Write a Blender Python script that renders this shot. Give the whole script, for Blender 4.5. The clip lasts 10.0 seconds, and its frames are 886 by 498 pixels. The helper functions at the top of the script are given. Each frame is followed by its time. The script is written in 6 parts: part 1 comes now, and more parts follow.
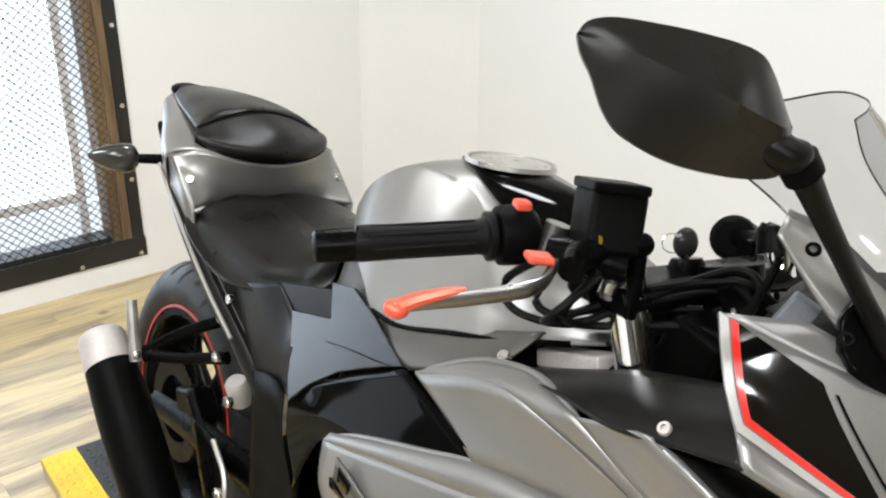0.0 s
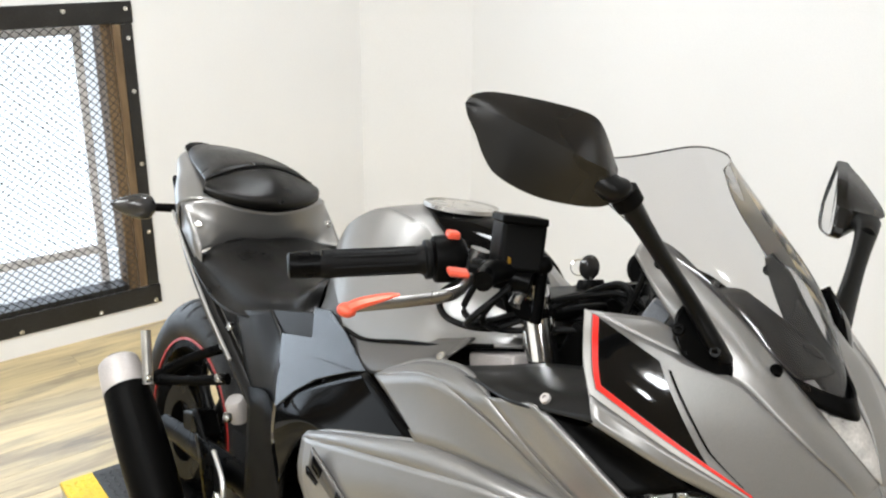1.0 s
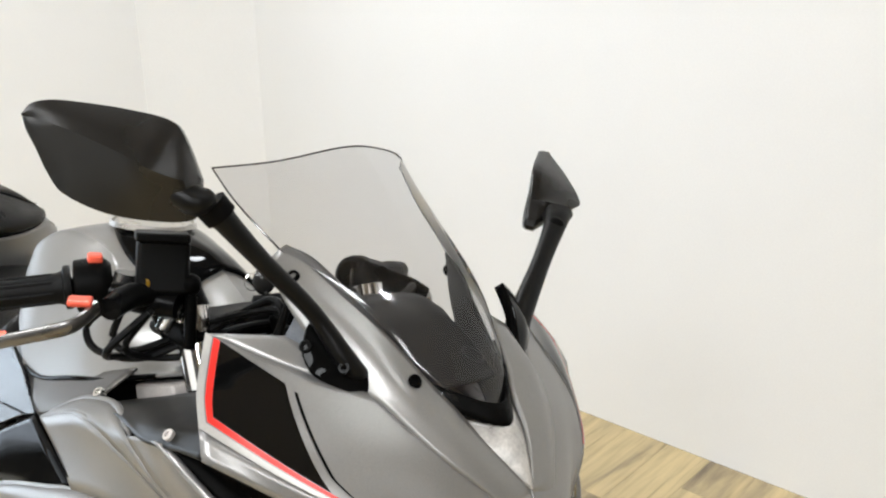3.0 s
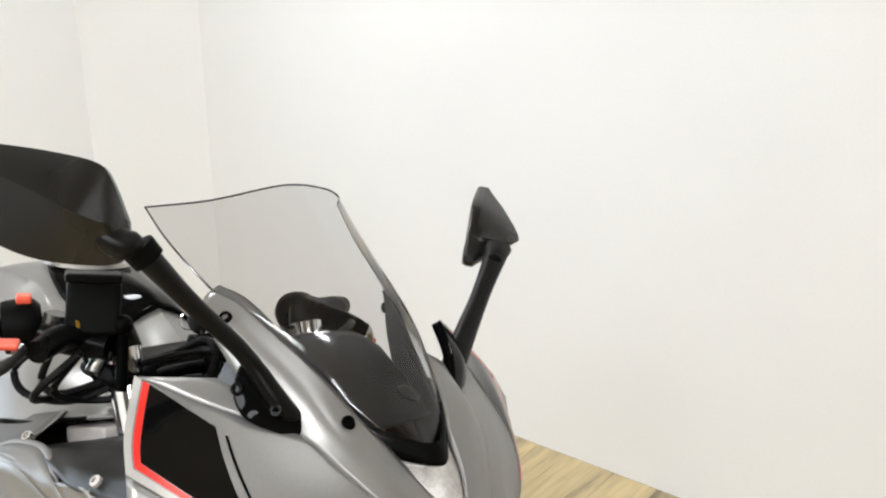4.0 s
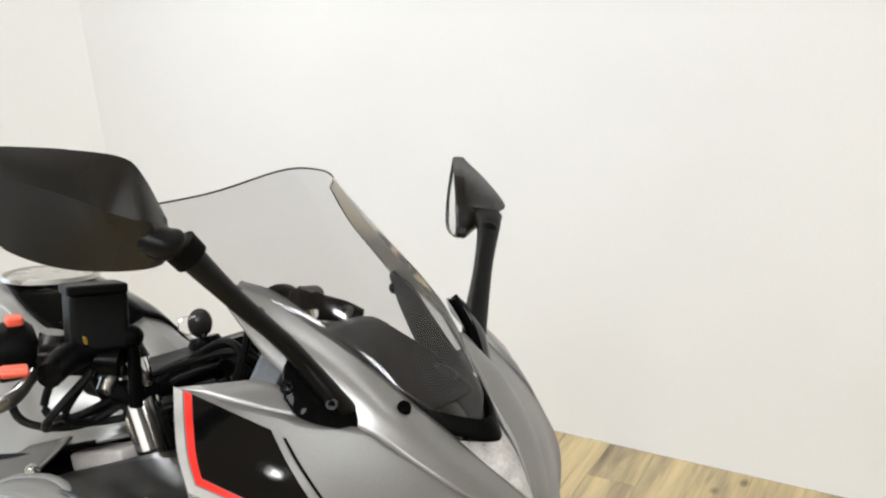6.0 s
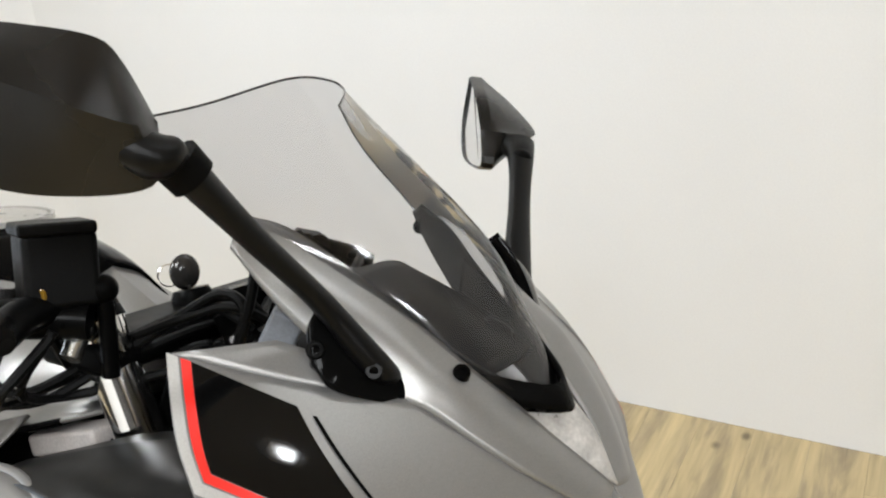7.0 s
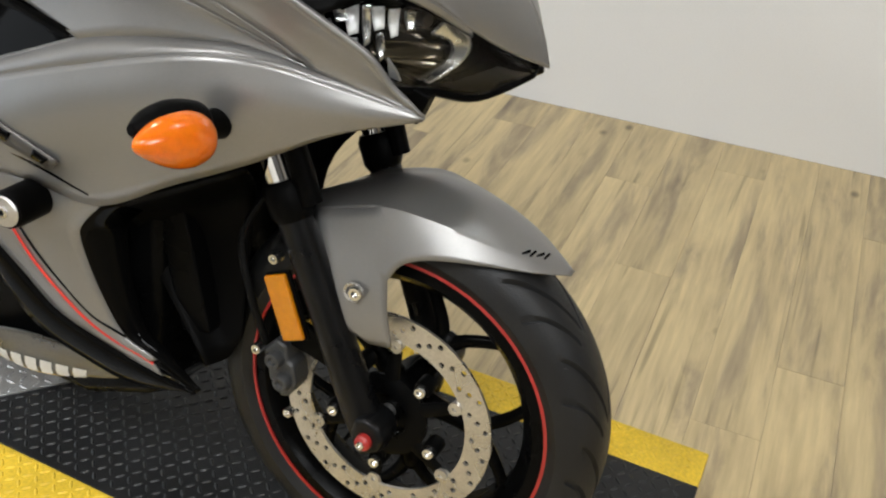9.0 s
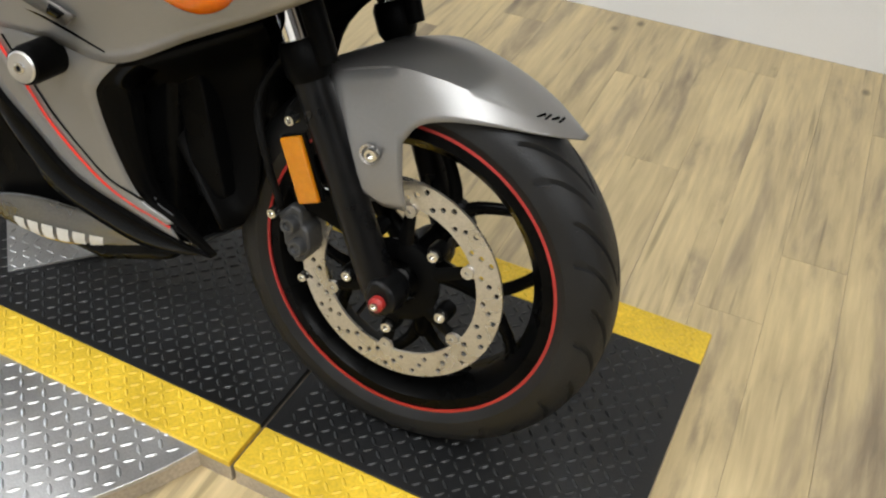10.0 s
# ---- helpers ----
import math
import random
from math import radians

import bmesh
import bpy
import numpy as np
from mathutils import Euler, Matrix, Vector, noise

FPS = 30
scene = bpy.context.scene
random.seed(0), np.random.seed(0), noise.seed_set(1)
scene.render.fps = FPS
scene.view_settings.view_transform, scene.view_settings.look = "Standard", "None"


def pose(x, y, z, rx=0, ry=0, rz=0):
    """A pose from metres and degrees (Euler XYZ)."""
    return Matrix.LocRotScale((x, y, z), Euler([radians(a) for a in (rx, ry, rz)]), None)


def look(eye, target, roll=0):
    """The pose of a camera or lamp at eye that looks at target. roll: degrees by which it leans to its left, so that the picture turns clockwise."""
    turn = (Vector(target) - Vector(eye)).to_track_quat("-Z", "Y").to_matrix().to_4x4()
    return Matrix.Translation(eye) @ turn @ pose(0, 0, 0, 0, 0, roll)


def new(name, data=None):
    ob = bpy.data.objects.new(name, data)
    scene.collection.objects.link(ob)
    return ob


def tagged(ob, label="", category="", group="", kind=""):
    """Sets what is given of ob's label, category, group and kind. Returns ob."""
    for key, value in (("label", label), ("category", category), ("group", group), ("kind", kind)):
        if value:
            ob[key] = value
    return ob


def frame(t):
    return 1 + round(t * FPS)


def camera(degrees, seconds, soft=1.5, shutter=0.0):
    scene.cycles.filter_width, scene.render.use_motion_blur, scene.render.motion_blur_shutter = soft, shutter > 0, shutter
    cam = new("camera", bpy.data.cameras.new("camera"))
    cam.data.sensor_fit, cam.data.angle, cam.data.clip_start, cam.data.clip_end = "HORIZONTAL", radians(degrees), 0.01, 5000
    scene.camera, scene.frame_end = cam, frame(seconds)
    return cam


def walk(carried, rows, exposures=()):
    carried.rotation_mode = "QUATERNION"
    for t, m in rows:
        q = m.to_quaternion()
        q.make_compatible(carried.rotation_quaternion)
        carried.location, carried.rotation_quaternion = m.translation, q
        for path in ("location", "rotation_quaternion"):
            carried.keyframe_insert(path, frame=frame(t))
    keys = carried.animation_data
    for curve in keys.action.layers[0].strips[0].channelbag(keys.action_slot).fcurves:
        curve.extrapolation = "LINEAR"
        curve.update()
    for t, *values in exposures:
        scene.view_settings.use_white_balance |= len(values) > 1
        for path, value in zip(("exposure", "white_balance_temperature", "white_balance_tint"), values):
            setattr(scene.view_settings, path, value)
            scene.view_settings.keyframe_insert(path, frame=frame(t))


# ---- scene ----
cam = camera(51.4, 10.0, soft=2.2)
PATH = [
    (0, (0.181, -0.538, 1.356), (-1.234, 0.638, 0.57), 0.5),
    (0.5, (0.327, -0.673, 1.394), (-1.119, 0.51, 0.68), 1.2),
    (1, (0.415, -0.626, 1.404), (-1.057, 0.554, 0.742), 0.3),
    (1.5, (0.445, -0.523, 1.389), (-1.008, 0.669, 0.705), -0.9),
    (2, (0.467, -0.466, 1.38), (-0.925, 0.794, 0.691), -0.2),
    (2.5, (0.492, -0.429, 1.378), (-0.848, 0.879, 0.677), -1.8),
    (3, (0.518, -0.402, 1.389), (-0.75, 0.996, 0.727), -0.8),
    (3.2, (0.533, -0.399, 1.379), (-0.738, 1.013, 0.755), -0.4),
    (4.5, (0.53, -0.385, 1.412), (-0.613, 1.133, 0.787), 0.8),
    (5, (0.5, -0.413, 1.398), (-0.62, 1.107, 0.737), 2.3),
    (5.5, (0.478, -0.481, 1.406), (-0.602, 1.082, 0.781), -1.7),
    (7, (0.241, -0.346, 1.31), (-0.648, 1.28, 0.557), -3.4),
    (7.5, (0.289, -0.425, 1.298), (-0.636, 1.164, 0.511), -0.7),
    (8, (0.334, -0.57, 1.27), (-0.457, 1.024, 0.357), 5.1),
    (8.5, (0.384, -0.712, 1.253), (-0.374, 0.859, 0.274), 4.4),
    (9, (0.407, -0.791, 1.233), (-0.224, 0.72, 0.083), 2.4),
    (9.5, (0.402, -0.827, 1.199), (-0.209, 0.616, -0.044), 2.0),
    (10, (0.416, -0.847, 1.182), (-0.169, 0.568, -0.105), 3.3),
]
EXPOSURES = [(0.0, -0.26), (1.5, -0.22), (3.0, -0.26), (4.5, -0.26), (7.0, -0.38), (8.0, -0.60), (9.5, -0.70), (10.0, -0.62)]
walk(cam, [(t, look(eye, target, roll)) for t, eye, target, roll in PATH], EXPOSURES)

# ---- world, lamps ----
world = bpy.data.worlds.new("world")
scene.world = world
world.use_nodes = True
wn = world.node_tree
sky = wn.nodes.new("ShaderNodeTexSky")
sky.sky_type, sky.sun_disc, sky.sun_elevation, sky.sun_rotation = "NISHITA", False, radians(40), radians(120)
wn.nodes["Background"].inputs[1].default_value = 0.12
wn.links.new(sky.outputs[0], wn.nodes["Background"].inputs[0])

FLOOR_Z, CEIL_Z = -0.05, 2.65
WEST, EAST, SOUTH, NORTH = -2.835, 4.2, -3.0, 1.775


def area_lamp(name, m, sx, sy, watts, colour):
    d = bpy.data.lights.new(name, "AREA")
    d.shape, d.size, d.size_y, d.energy, d.color = "RECTANGLE", sx, sy, watts, colour
    ob = new(name, d)
    ob.matrix_world = m
    return ob


# daylight coming in through the caged window, and the lamps under the ceiling
area_lamp("window_daylight", look((-3.02, -0.2, 0.62), (0, -0.2, 0.62)), 1.4, 1.0, 26, (0.74, 0.85, 1.0))
LAMPS = [(0.55, 0.74, 7, 0.16), (-1.35, 0.74, 27, 0.3), (-1.35, -1.35, 58, 0.9), (0.55, -1.35, 62, 0.9), (2.45, -1.35, 76, 0.9)]
for lx, ly, watts, size in LAMPS:
    area_lamp("ceiling_lamp", pose(lx, ly, CEIL_Z - 0.115, 0, 0, 0), size, size, watts, (0.905, 0.955, 1.0)).data.shape = "DISK"

# ---- materials ----
def material(name, base, rough=0.5, metal=0.0, coat=0.0, grain=0.0, grain_scale=400.0, blotch=0.0, blotch_scale=6.0,
             bump=0.0, bump_scale=300.0, rough_var=0.08, coords="Object", island=False, spec=0.5):
    """A principled material with variation of colour and gloss at two scales and a fine relief."""
    m = bpy.data.materials.new(name)
    m.use_nodes = True
    t = m.node_tree
    n, link = t.nodes, t.links.new
    b = n["Principled BSDF"]
    b.inputs["Metallic"].default_value = metal
    b.inputs["Coat Weight"].default_value = coat
    b.inputs["Coat Roughness"].default_value = 0.06
    b.inputs["Specular IOR Level"].default_value = spec
    co = n.new("ShaderNodeTexCoord").outputs[coords]

    def tex(scale, detail=4.0):
        k = n.new("ShaderNodeTexNoise")
        k.inputs["Scale"].default_value, k.inputs["Detail"].default_value = scale, detail
        link(co, k.inputs["Vector"])
        return k.outputs["Fac"]

    def mapped(src, lo, hi):
        k = n.new("ShaderNodeMapRange")
        k.inputs["To Min"].default_value, k.inputs["To Max"].default_value = lo, hi
        k.inputs["From Min"].default_value, k.inputs["From Max"].default_value = 0.3, 0.7
        link(src, k.inputs["Value"])
        return k.outputs["Result"]

    big, fine = tex(blotch_scale), tex(grain_scale, 2.0)
    mult = n.new("ShaderNodeMath")
    mult.operation = "MULTIPLY"
    link(mapped(big, 1 - blotch, 1 + blotch), mult.inputs[0])
    link(mapped(fine, 1 - grain, 1 + grain), mult.inputs[1])
    col = n.new("ShaderNodeVectorMath")
    col.operation = "SCALE"
    col.inputs[0].default_value = base
    link(mult.outputs[0], col.inputs["Scale"])
    link(col.outputs[0], b.inputs["Base Color"])
    link(mapped(big, max(0.02, rough - rough_var), min(1, rough + rough_var)), b.inputs["Roughness"])
    if bump:
        k = n.new("ShaderNodeBump")
        k.inputs["Strength"].default_value, k.inputs["Distance"].default_value = bump, 0.002
        link(tex(bump_scale, 3.0), k.inputs["Height"])
        link(k.outputs[0], b.inputs["Normal"])
    return m


PAINT = material("grey_metallic_paint", (0.232, 0.226, 0.219), 0.38, 0.62, 0.0, 0.12, 1500, 0.04, 5, rough_var=0.03)
PAINT_DARK = material("dark_grey_paint", (0.007, 0.0066, 0.006), 0.34, 0.0, 0.0, 0.1, 1200, 0.06, 6, spec=0.14)
GLOSS = material("gloss_black_plastic", (0.002, 0.002, 0.002), 0.05, 0.0, 0.0, 0.1, 300, 0.1, 9, rough_var=0.02, spec=0.045)
FILM = material("gloss_black_film", (0.002, 0.002, 0.002), 0.06, 0.0, 0.0, 0.1, 300, 0.1, 9, rough_var=0.015, spec=0.30)
PLASTIC = material("black_textured_plastic", (0.0022, 0.0021, 0.002), 0.42, 0.0, 0.0, 0.15, 900, 0.12, 8, 0.2, 1400, spec=0.035)
MIRRORSHELL = material("satin_mirror_plastic", (0.005, 0.0046, 0.004), 0.30, 0.0, 0.0, 0.15, 900, 0.12, 8, 0.15, 1400, spec=0.30)
STALK = material("black_stalk_plastic", (0.003, 0.0029, 0.0027), 0.36, 0.0, 0.0, 0.15, 900, 0.12, 12, 0.15, 1400, spec=0.14)
SIDECOVER = material("satin_black_plastic", (0.004, 0.0046, 0.006), 0.26, 0.0, 0.0, 0.08, 900, 0.06, 3, 0.0, 1500, rough_var=0.015, spec=0.32)
# same cover plastic, sheen cut where no window light reflects
COVERDARK = material("dull_black_cover_plastic", (0.005, 0.0052, 0.0055), 0.34, 0.0, 0.0, 0.1, 900, 0.08, 6, 0.1, 1200, spec=0.18)
VINYL = material("black_seat_vinyl", (0.004, 0.0037, 0.0034), 0.33, 0.0, 0.0, 0.15, 700, 0.1, 12, 0.2, 900, spec=0.26)
RUBBER = material("tyre_rubber", (0.011, 0.011, 0.0112), 0.46, 0.0, 0.0, 0.15, 500, 0.2, 14, 0.3, 500, spec=0.26)
GRIP = material("grip_rubber", (0.003, 0.003, 0.003), 0.46, 0.0, 0.0, 0.15, 700, 0.1, 30, 0.3, 700, spec=0.10)
FORKBLACK = material("satin_black_fork_coat", (0.0035, 0.0035, 0.0037), 0.32, 0.0, 0.0, 0.15, 700, 0.1, 20, spec=0.2)
BLACKMETAL = material("black_coated_metal", (0.002, 0.002, 0.002), 0.3, 0.0, 0.0, 0.15, 700, 0.15, 20, spec=0.05)
CHROME = material("chrome", (0.78, 0.78, 0.78), 0.07, 1.0, rough_var=0.03)
ALU = material("cast_aluminium", (0.55, 0.54, 0.52), 0.33, 0.9, 0.0, 0.12, 900, 0.12, 20, 0.2, 900)
STEEL = material("brushed_steel", (0.52, 0.50, 0.46), 0.3, 0.9, 0.0, 0.15, 600, 0.12, 18, 0.12, 900)
GUNMETAL = material("dark_machined_lever", (0.16, 0.155, 0.15), 0.3, 0.9, 0.0, 0.1, 900, 0.1, 20)
DASH = material("matt_dash_plastic", (0.026, 0.0255, 0.025), 0.6, 0.0, 0.0, 0.05, 120, 0.12, 12, spec=0.2)
BOLT = material("zinc_bolt", (0.7, 0.7, 0.68), 0.22, 1.0, 0.0, 0.1, 900)
RIMRED = material("dull_red_stripe", (0.34, 0.022, 0.018), 0.4, 0.0, 0.0, 0.1, 900, 0.1, 10)
TRIM = material("dark_grey_satin_trim", (0.10, 0.094, 0.088), 0.42, 0.7, 0.0, 0.1, 1200, 0.06, 6)
SMOKE = material("smoked_lamp_plastic", (0.03, 0.029, 0.028), 0.18, 0.0, 0.0, 0.1, 400, 0.1, 20, spec=0.5)
RED = material("red_paint", (0.62, 0.018, 0.012), 0.35, 0.0, 0.2, 0.08, 900, 0.06, 10)
REDANO = material("red_anodised", (0.72, 0.095, 0.05), 0.35, 0.25, 0.0, 0.1, 900, 0.1, 30)
SILVERLINE = material("silver_vinyl_line", (0.42, 0.41, 0.39), 0.4, 0.4, 0.0, 0.08, 900, 0.05, 10)
WHITE = material("white_print", (0.62, 0.60, 0.55), 0.5, 0.0, 0.0, 0.06, 600, 0.1, 20)
REFLECT = material("silvered_reflector", (0.88, 0.88, 0.86), 0.24, 0.95, 0.0, 0.05, 300, 0.05, 30)
DARKBOWL = material("smoked_chrome", (0.20, 0.175, 0.135), 0.16, 0.95, 0.0, 0.25, 120, 0.4, 30, rough_var=0.08)
WEDGE = material("frosted_pale_plastic", (0.40, 0.385, 0.365), 0.35, 0.3, 0.0, 0.12, 300, 0.35, 45)
GREYPART = material("pale_grey_casting", (0.72, 0.71, 0.69), 0.45, 0.2, 0.0, 0.1, 500, 0.15, 30)
RELAY = material("blue_grey_plastic", (0.16, 0.17, 0.19), 0.35, 0.0, 0.0, 0.1, 400, 0.15, 30)
CALIPER = material("grey_caliper_casting", (0.055, 0.055, 0.055), 0.42, 0.4, 0.0, 0.2, 700, 0.2, 40, 0.3, 800)
WALL = material("painted_wall", (0.79, 0.79, 0.785), 0.65, 0.0, 0.0, 0.015, 200, 0.025, 1.2, 0.12, 160)
# dark tone for unseen walls, so that glossy parts reflect less light
DARKWALL = material("grey_showroom_paint", (0.06, 0.057, 0.054), 0.7, 0.0, 0.0, 0.02, 100, 0.05, 1.5, 0.1, 150)
EASTWALL = material("beige_wall_paint", (0.34, 0.31, 0.275), 0.7, 0.0, 0.0, 0.02, 100, 0.05, 1.5, 0.1, 150)
# tan tone puts warm reflections on faces that look up
CEILING = material("ceiling_paint", (0.50, 0.445, 0.385), 0.8, 0.0, 0.0, 0.02, 100, 0.03, 2)
IRON = material("black_painted_angle_iron", (0.02, 0.019, 0.018), 0.45, 0.3, 0.0, 0.3, 300, 0.3, 10, 0.4, 200)
WIRE = material("expanded_steel_mesh", (0.03, 0.03, 0.03), 0.5, 0.5, 0.0, 0.2, 200, 0.2, 10)
CAPSILVER = material("blasted_silver_cap", (0.42, 0.39, 0.37), 0.5, 0.2, 0.0, 0.1, 500, 0.12, 20)
SASH = material("window_sash_paint", (0.74, 0.72, 0.71), 0.5, 0.0, 0.0, 0.1, 200, 0.1, 8)
MAT = material("black_rubber_mat", (0.008, 0.0083, 0.0087), 0.42, 0.0, 0.0, 0.3, 260, 0.3, 5, 0.4, 300, spec=0.42)
YELLOW = material("yellow_rubber_border", (0.70, 0.47, 0.03), 0.55, 0.0, 0.0, 0.14, 160, 0.22, 7, 0.3, 300)
BELLYMETAL = material("scuffed_silver_panel", (0.13, 0.127, 0.12), 0.32, 0.85, 0.0, 0.15, 300, 0.2, 12, 0.2, 200)
PLATE = material("aluminium_tread_plate", (0.52, 0.52, 0.52), 0.46, 0.95, 0.0, 0.1, 300, 0.1, 6, 0.15, 300)
PLINTH = material("platform_edge_laminate", (0.42, 0.36, 0.28), 0.4, 0.2, 0.0, 0.15, 150, 0.2, 8)


def clear(name, tint, rough, fres=1.45, base_gloss=0.0):
    """A thin clear sheet: tinted see-through, with reflections that grow towards grazing angles."""
    m = bpy.data.materials.new(name)
    m.use_nodes = True
    t = m.node_tree
    n, link = t.nodes, t.links.new
    n.remove(n["Principled BSDF"])
    tr, gl, mix, fr = (n.new("ShaderNodeBsdf" + k) if k in ("Transparent", "Glossy") else n.new("ShaderNode" + k)
                       for k in ("Transparent", "Glossy", "MixShader", "Fresnel"))
    tr.inputs[0].default_value = (*tint, 1)
    gl.inputs["Roughness"].default_value = rough
    fr.inputs["IOR"].default_value = fres
    add = n.new("ShaderNodeMath")
    add.operation, add.use_clamp = "ADD", True
    add.inputs[1].default_value = base_gloss
    link(fr.outputs[0], add.inputs[0])
    link(add.outputs[0], mix.inputs[0])
    link(tr.outputs[0], mix.inputs[1])
    link(gl.outputs[0], mix.inputs[2])
    link(mix.outputs[0], n["Material Output"].inputs[0])
    return m


SCREEN = clear("smoked_screen", (0.79, 0.79, 0.80), 0.10, 1.26, 0.03)
# same screen; the darker tint stands in for its grey grazing reflection
LIPCLEAR = clear("smoked_screen_side", (0.66, 0.66, 0.67), 0.4, 1.06, 0.02)
LENS = clear("clear_lens", (0.93, 0.94, 0.94), 0.02, 1.45)
PANE = clear("window_glass", (0.95, 0.96, 0.96), 0.02)
# tint dims the glare at the window's margins, in place of lit sash
GLAREDIM = clear("frosted_margin_glass", (0.72, 0.725, 0.73), 0.3)


def amber(name, colour):
    m = material(name, colour, 0.16, 0.0, 0.5, 0.05, 140, 0.06, 60, 0.2, 110)
    b = m.node_tree.nodes["Principled BSDF"]
    b.inputs["Subsurface Weight"].default_value = 0.35
    b.inputs["Subsurface Radius"].default_value = (0.01, 0.004, 0.001)
    return m


SIGHT = material("dark_amber_glass", (0.18, 0.10, 0.01), 0.15, 0.0, 0.3, 0.05, 200)
AMBER = amber("orange_indicator_lens", (0.70, 0.145, 0.002))
REFLECTOR = amber("amber_reflector", (0.46, 0.165, 0.003))


def glow(name, colour, strength):
    m = bpy.data.materials.new(name)
    m.use_nodes = True
    t = m.node_tree
    e = t.nodes.new("ShaderNodeEmission")
    e.inputs[0].default_value, e.inputs[1].default_value = (*colour, 1), strength
    t.links.new(e.outputs[0], t.nodes["Material Output"].inputs[0])
    return m


LED = glow("lamp_diffuser", (1.0, 0.95, 0.88), 9.0)
OUTSIDE = glow("bright_overcast_outside", (0.86, 0.93, 1.0), 2.8)


def wood(name, tones, length_axis, rough, per_object, scale=1.0, contrast=1.0):
    """Wood with stretched grain, thin cracks, small knots and a tone of its own for each board."""
    m = bpy.data.materials.new(name)
    m.use_nodes = True
    t = m.node_tree
    n, link = t.nodes, t.links.new
    b = n["Principled BSDF"]
    geo = n.new("ShaderNodeNewGeometry")
    info = n.new("ShaderNodeObjectInfo")
    shift = n.new("ShaderNodeVectorMath")
    shift.operation = "SCALE"
    shift.inputs[0].default_value = (37.0, 11.0, 23.0)
    link(info.outputs["Random"], shift.inputs["Scale"])

    def stretched(across, lengthwise):
        k = n.new("ShaderNodeVectorMath")
        k.operation = "MULTIPLY_ADD"
        link(geo.outputs["Position"], k.inputs[0])
        k.inputs[1].default_value = [scale * (lengthwise if a == length_axis else across) for a in range(3)]
        link(shift.outputs[0], k.inputs[2])
        return k.outputs[0]

    def grain(vector, detail, twist=0.0, roughness=0.5):
        k = n.new("ShaderNodeTexNoise")
        k.inputs["Scale"].default_value, k.inputs["Detail"].default_value = 1.0, detail
        k.inputs["Distortion"].default_value, k.inputs["Roughness"].default_value = twist, roughness
        link(vector, k.inputs["Vector"])
        return k.outputs["Fac"]

    def ranged(src, lo, hi, to_lo, to_hi):
        k = n.new("ShaderNodeMapRange")
        k.inputs["From Min"].default_value, k.inputs["From Max"].default_value = lo, hi
        k.inputs["To Min"].default_value, k.inputs["To Max"].default_value = to_lo, to_hi
        link(src, k.inputs["Value"])
        return k.outputs["Result"]

    def times(a, c):
        k = n.new("ShaderNodeMath")
        k.operation = "MULTIPLY"
        link(a, k.inputs[0])
        link(c, k.inputs[1])
        return k.outputs[0]

    figure = grain(stretched(10.0, 1.5), 9.0, 0.5, 0.62)
    ramp = n.new("ShaderNodeValToRGB")
    els = ramp.color_ramp.elements
    els[0].position, els[0].color = 0.5 - 0.22 / contrast, (*tones[0], 1)
    els[1].position, els[1].color = 0.5 + 0.15 / contrast, (*tones[3], 1)
    for place, tone in ((0.5 - 0.09 / contrast, tones[1]), (0.5 + 0.0 / contrast, tones[2])):
        els.new(place).color = (*tone, 1)
    link(figure, ramp.inputs[0])
    fine = grain(stretched(75.0, 5.0), 5.0)
    crack = grain(stretched(42.0, 1.7), 3.0, 0.5)
    knot = n.new("ShaderNodeTexVoronoi")
    knot.inputs["Scale"].default_value = 4.2
    link(stretched(1.3, 0.85), knot.inputs["Vector"])
    dark = times(ranged(knot.outputs["Distance"], 0.03, 0.085, 0.42, 1.0), ranged(crack, 0.64, 0.72, 1.0, 0.62))
    tone = times(dark, ranged(fine, 0.3, 0.7, 0.84, 1.12))
    tone = times(tone, ranged(info.outputs["Random"], 0.0, 1.0, 1 - per_object, 1 + per_object))
    sc = n.new("ShaderNodeVectorMath")
    sc.operation = "SCALE"
    link(ramp.outputs[0], sc.inputs[0])
    link(tone, sc.inputs["Scale"])
    link(sc.outputs[0], b.inputs["Base Color"])
    link(ranged(fine, 0.0, 1.0, rough - 0.08, rough + 0.1), b.inputs["Roughness"])
    bp = n.new("ShaderNodeBump")
    bp.inputs["Strength"].default_value, bp.inputs["Distance"].default_value = 0.15, 0.001
    link(fine, bp.inputs["Height"])
    link(bp.outputs[0], b.inputs["Normal"])
    return m


VINYLFLOOR = wood("oak_look_vinyl", ((0.20, 0.155, 0.100), (0.36, 0.285, 0.172), (0.50, 0.395, 0.218), (0.585, 0.463, 0.252)), 1, 0.36, 0.08, 1.0, 1.08)
LUMBER = wood("weathered_lumber", ((0.05, 0.03, 0.015), (0.10, 0.062, 0.031), (0.14, 0.09, 0.045), (0.19, 0.125, 0.065)), 2, 0.6, 0.1, 1.6)

# ---- building helpers ----
def link_part(name, mesh, mat, parent=None, label=""):
    ob = new(name, mesh)
    if mat and not mesh.materials:
        mesh.materials.append(mat)
    if parent:
        ob.parent = parent
    if label:
        ob["label"] = label
    return ob


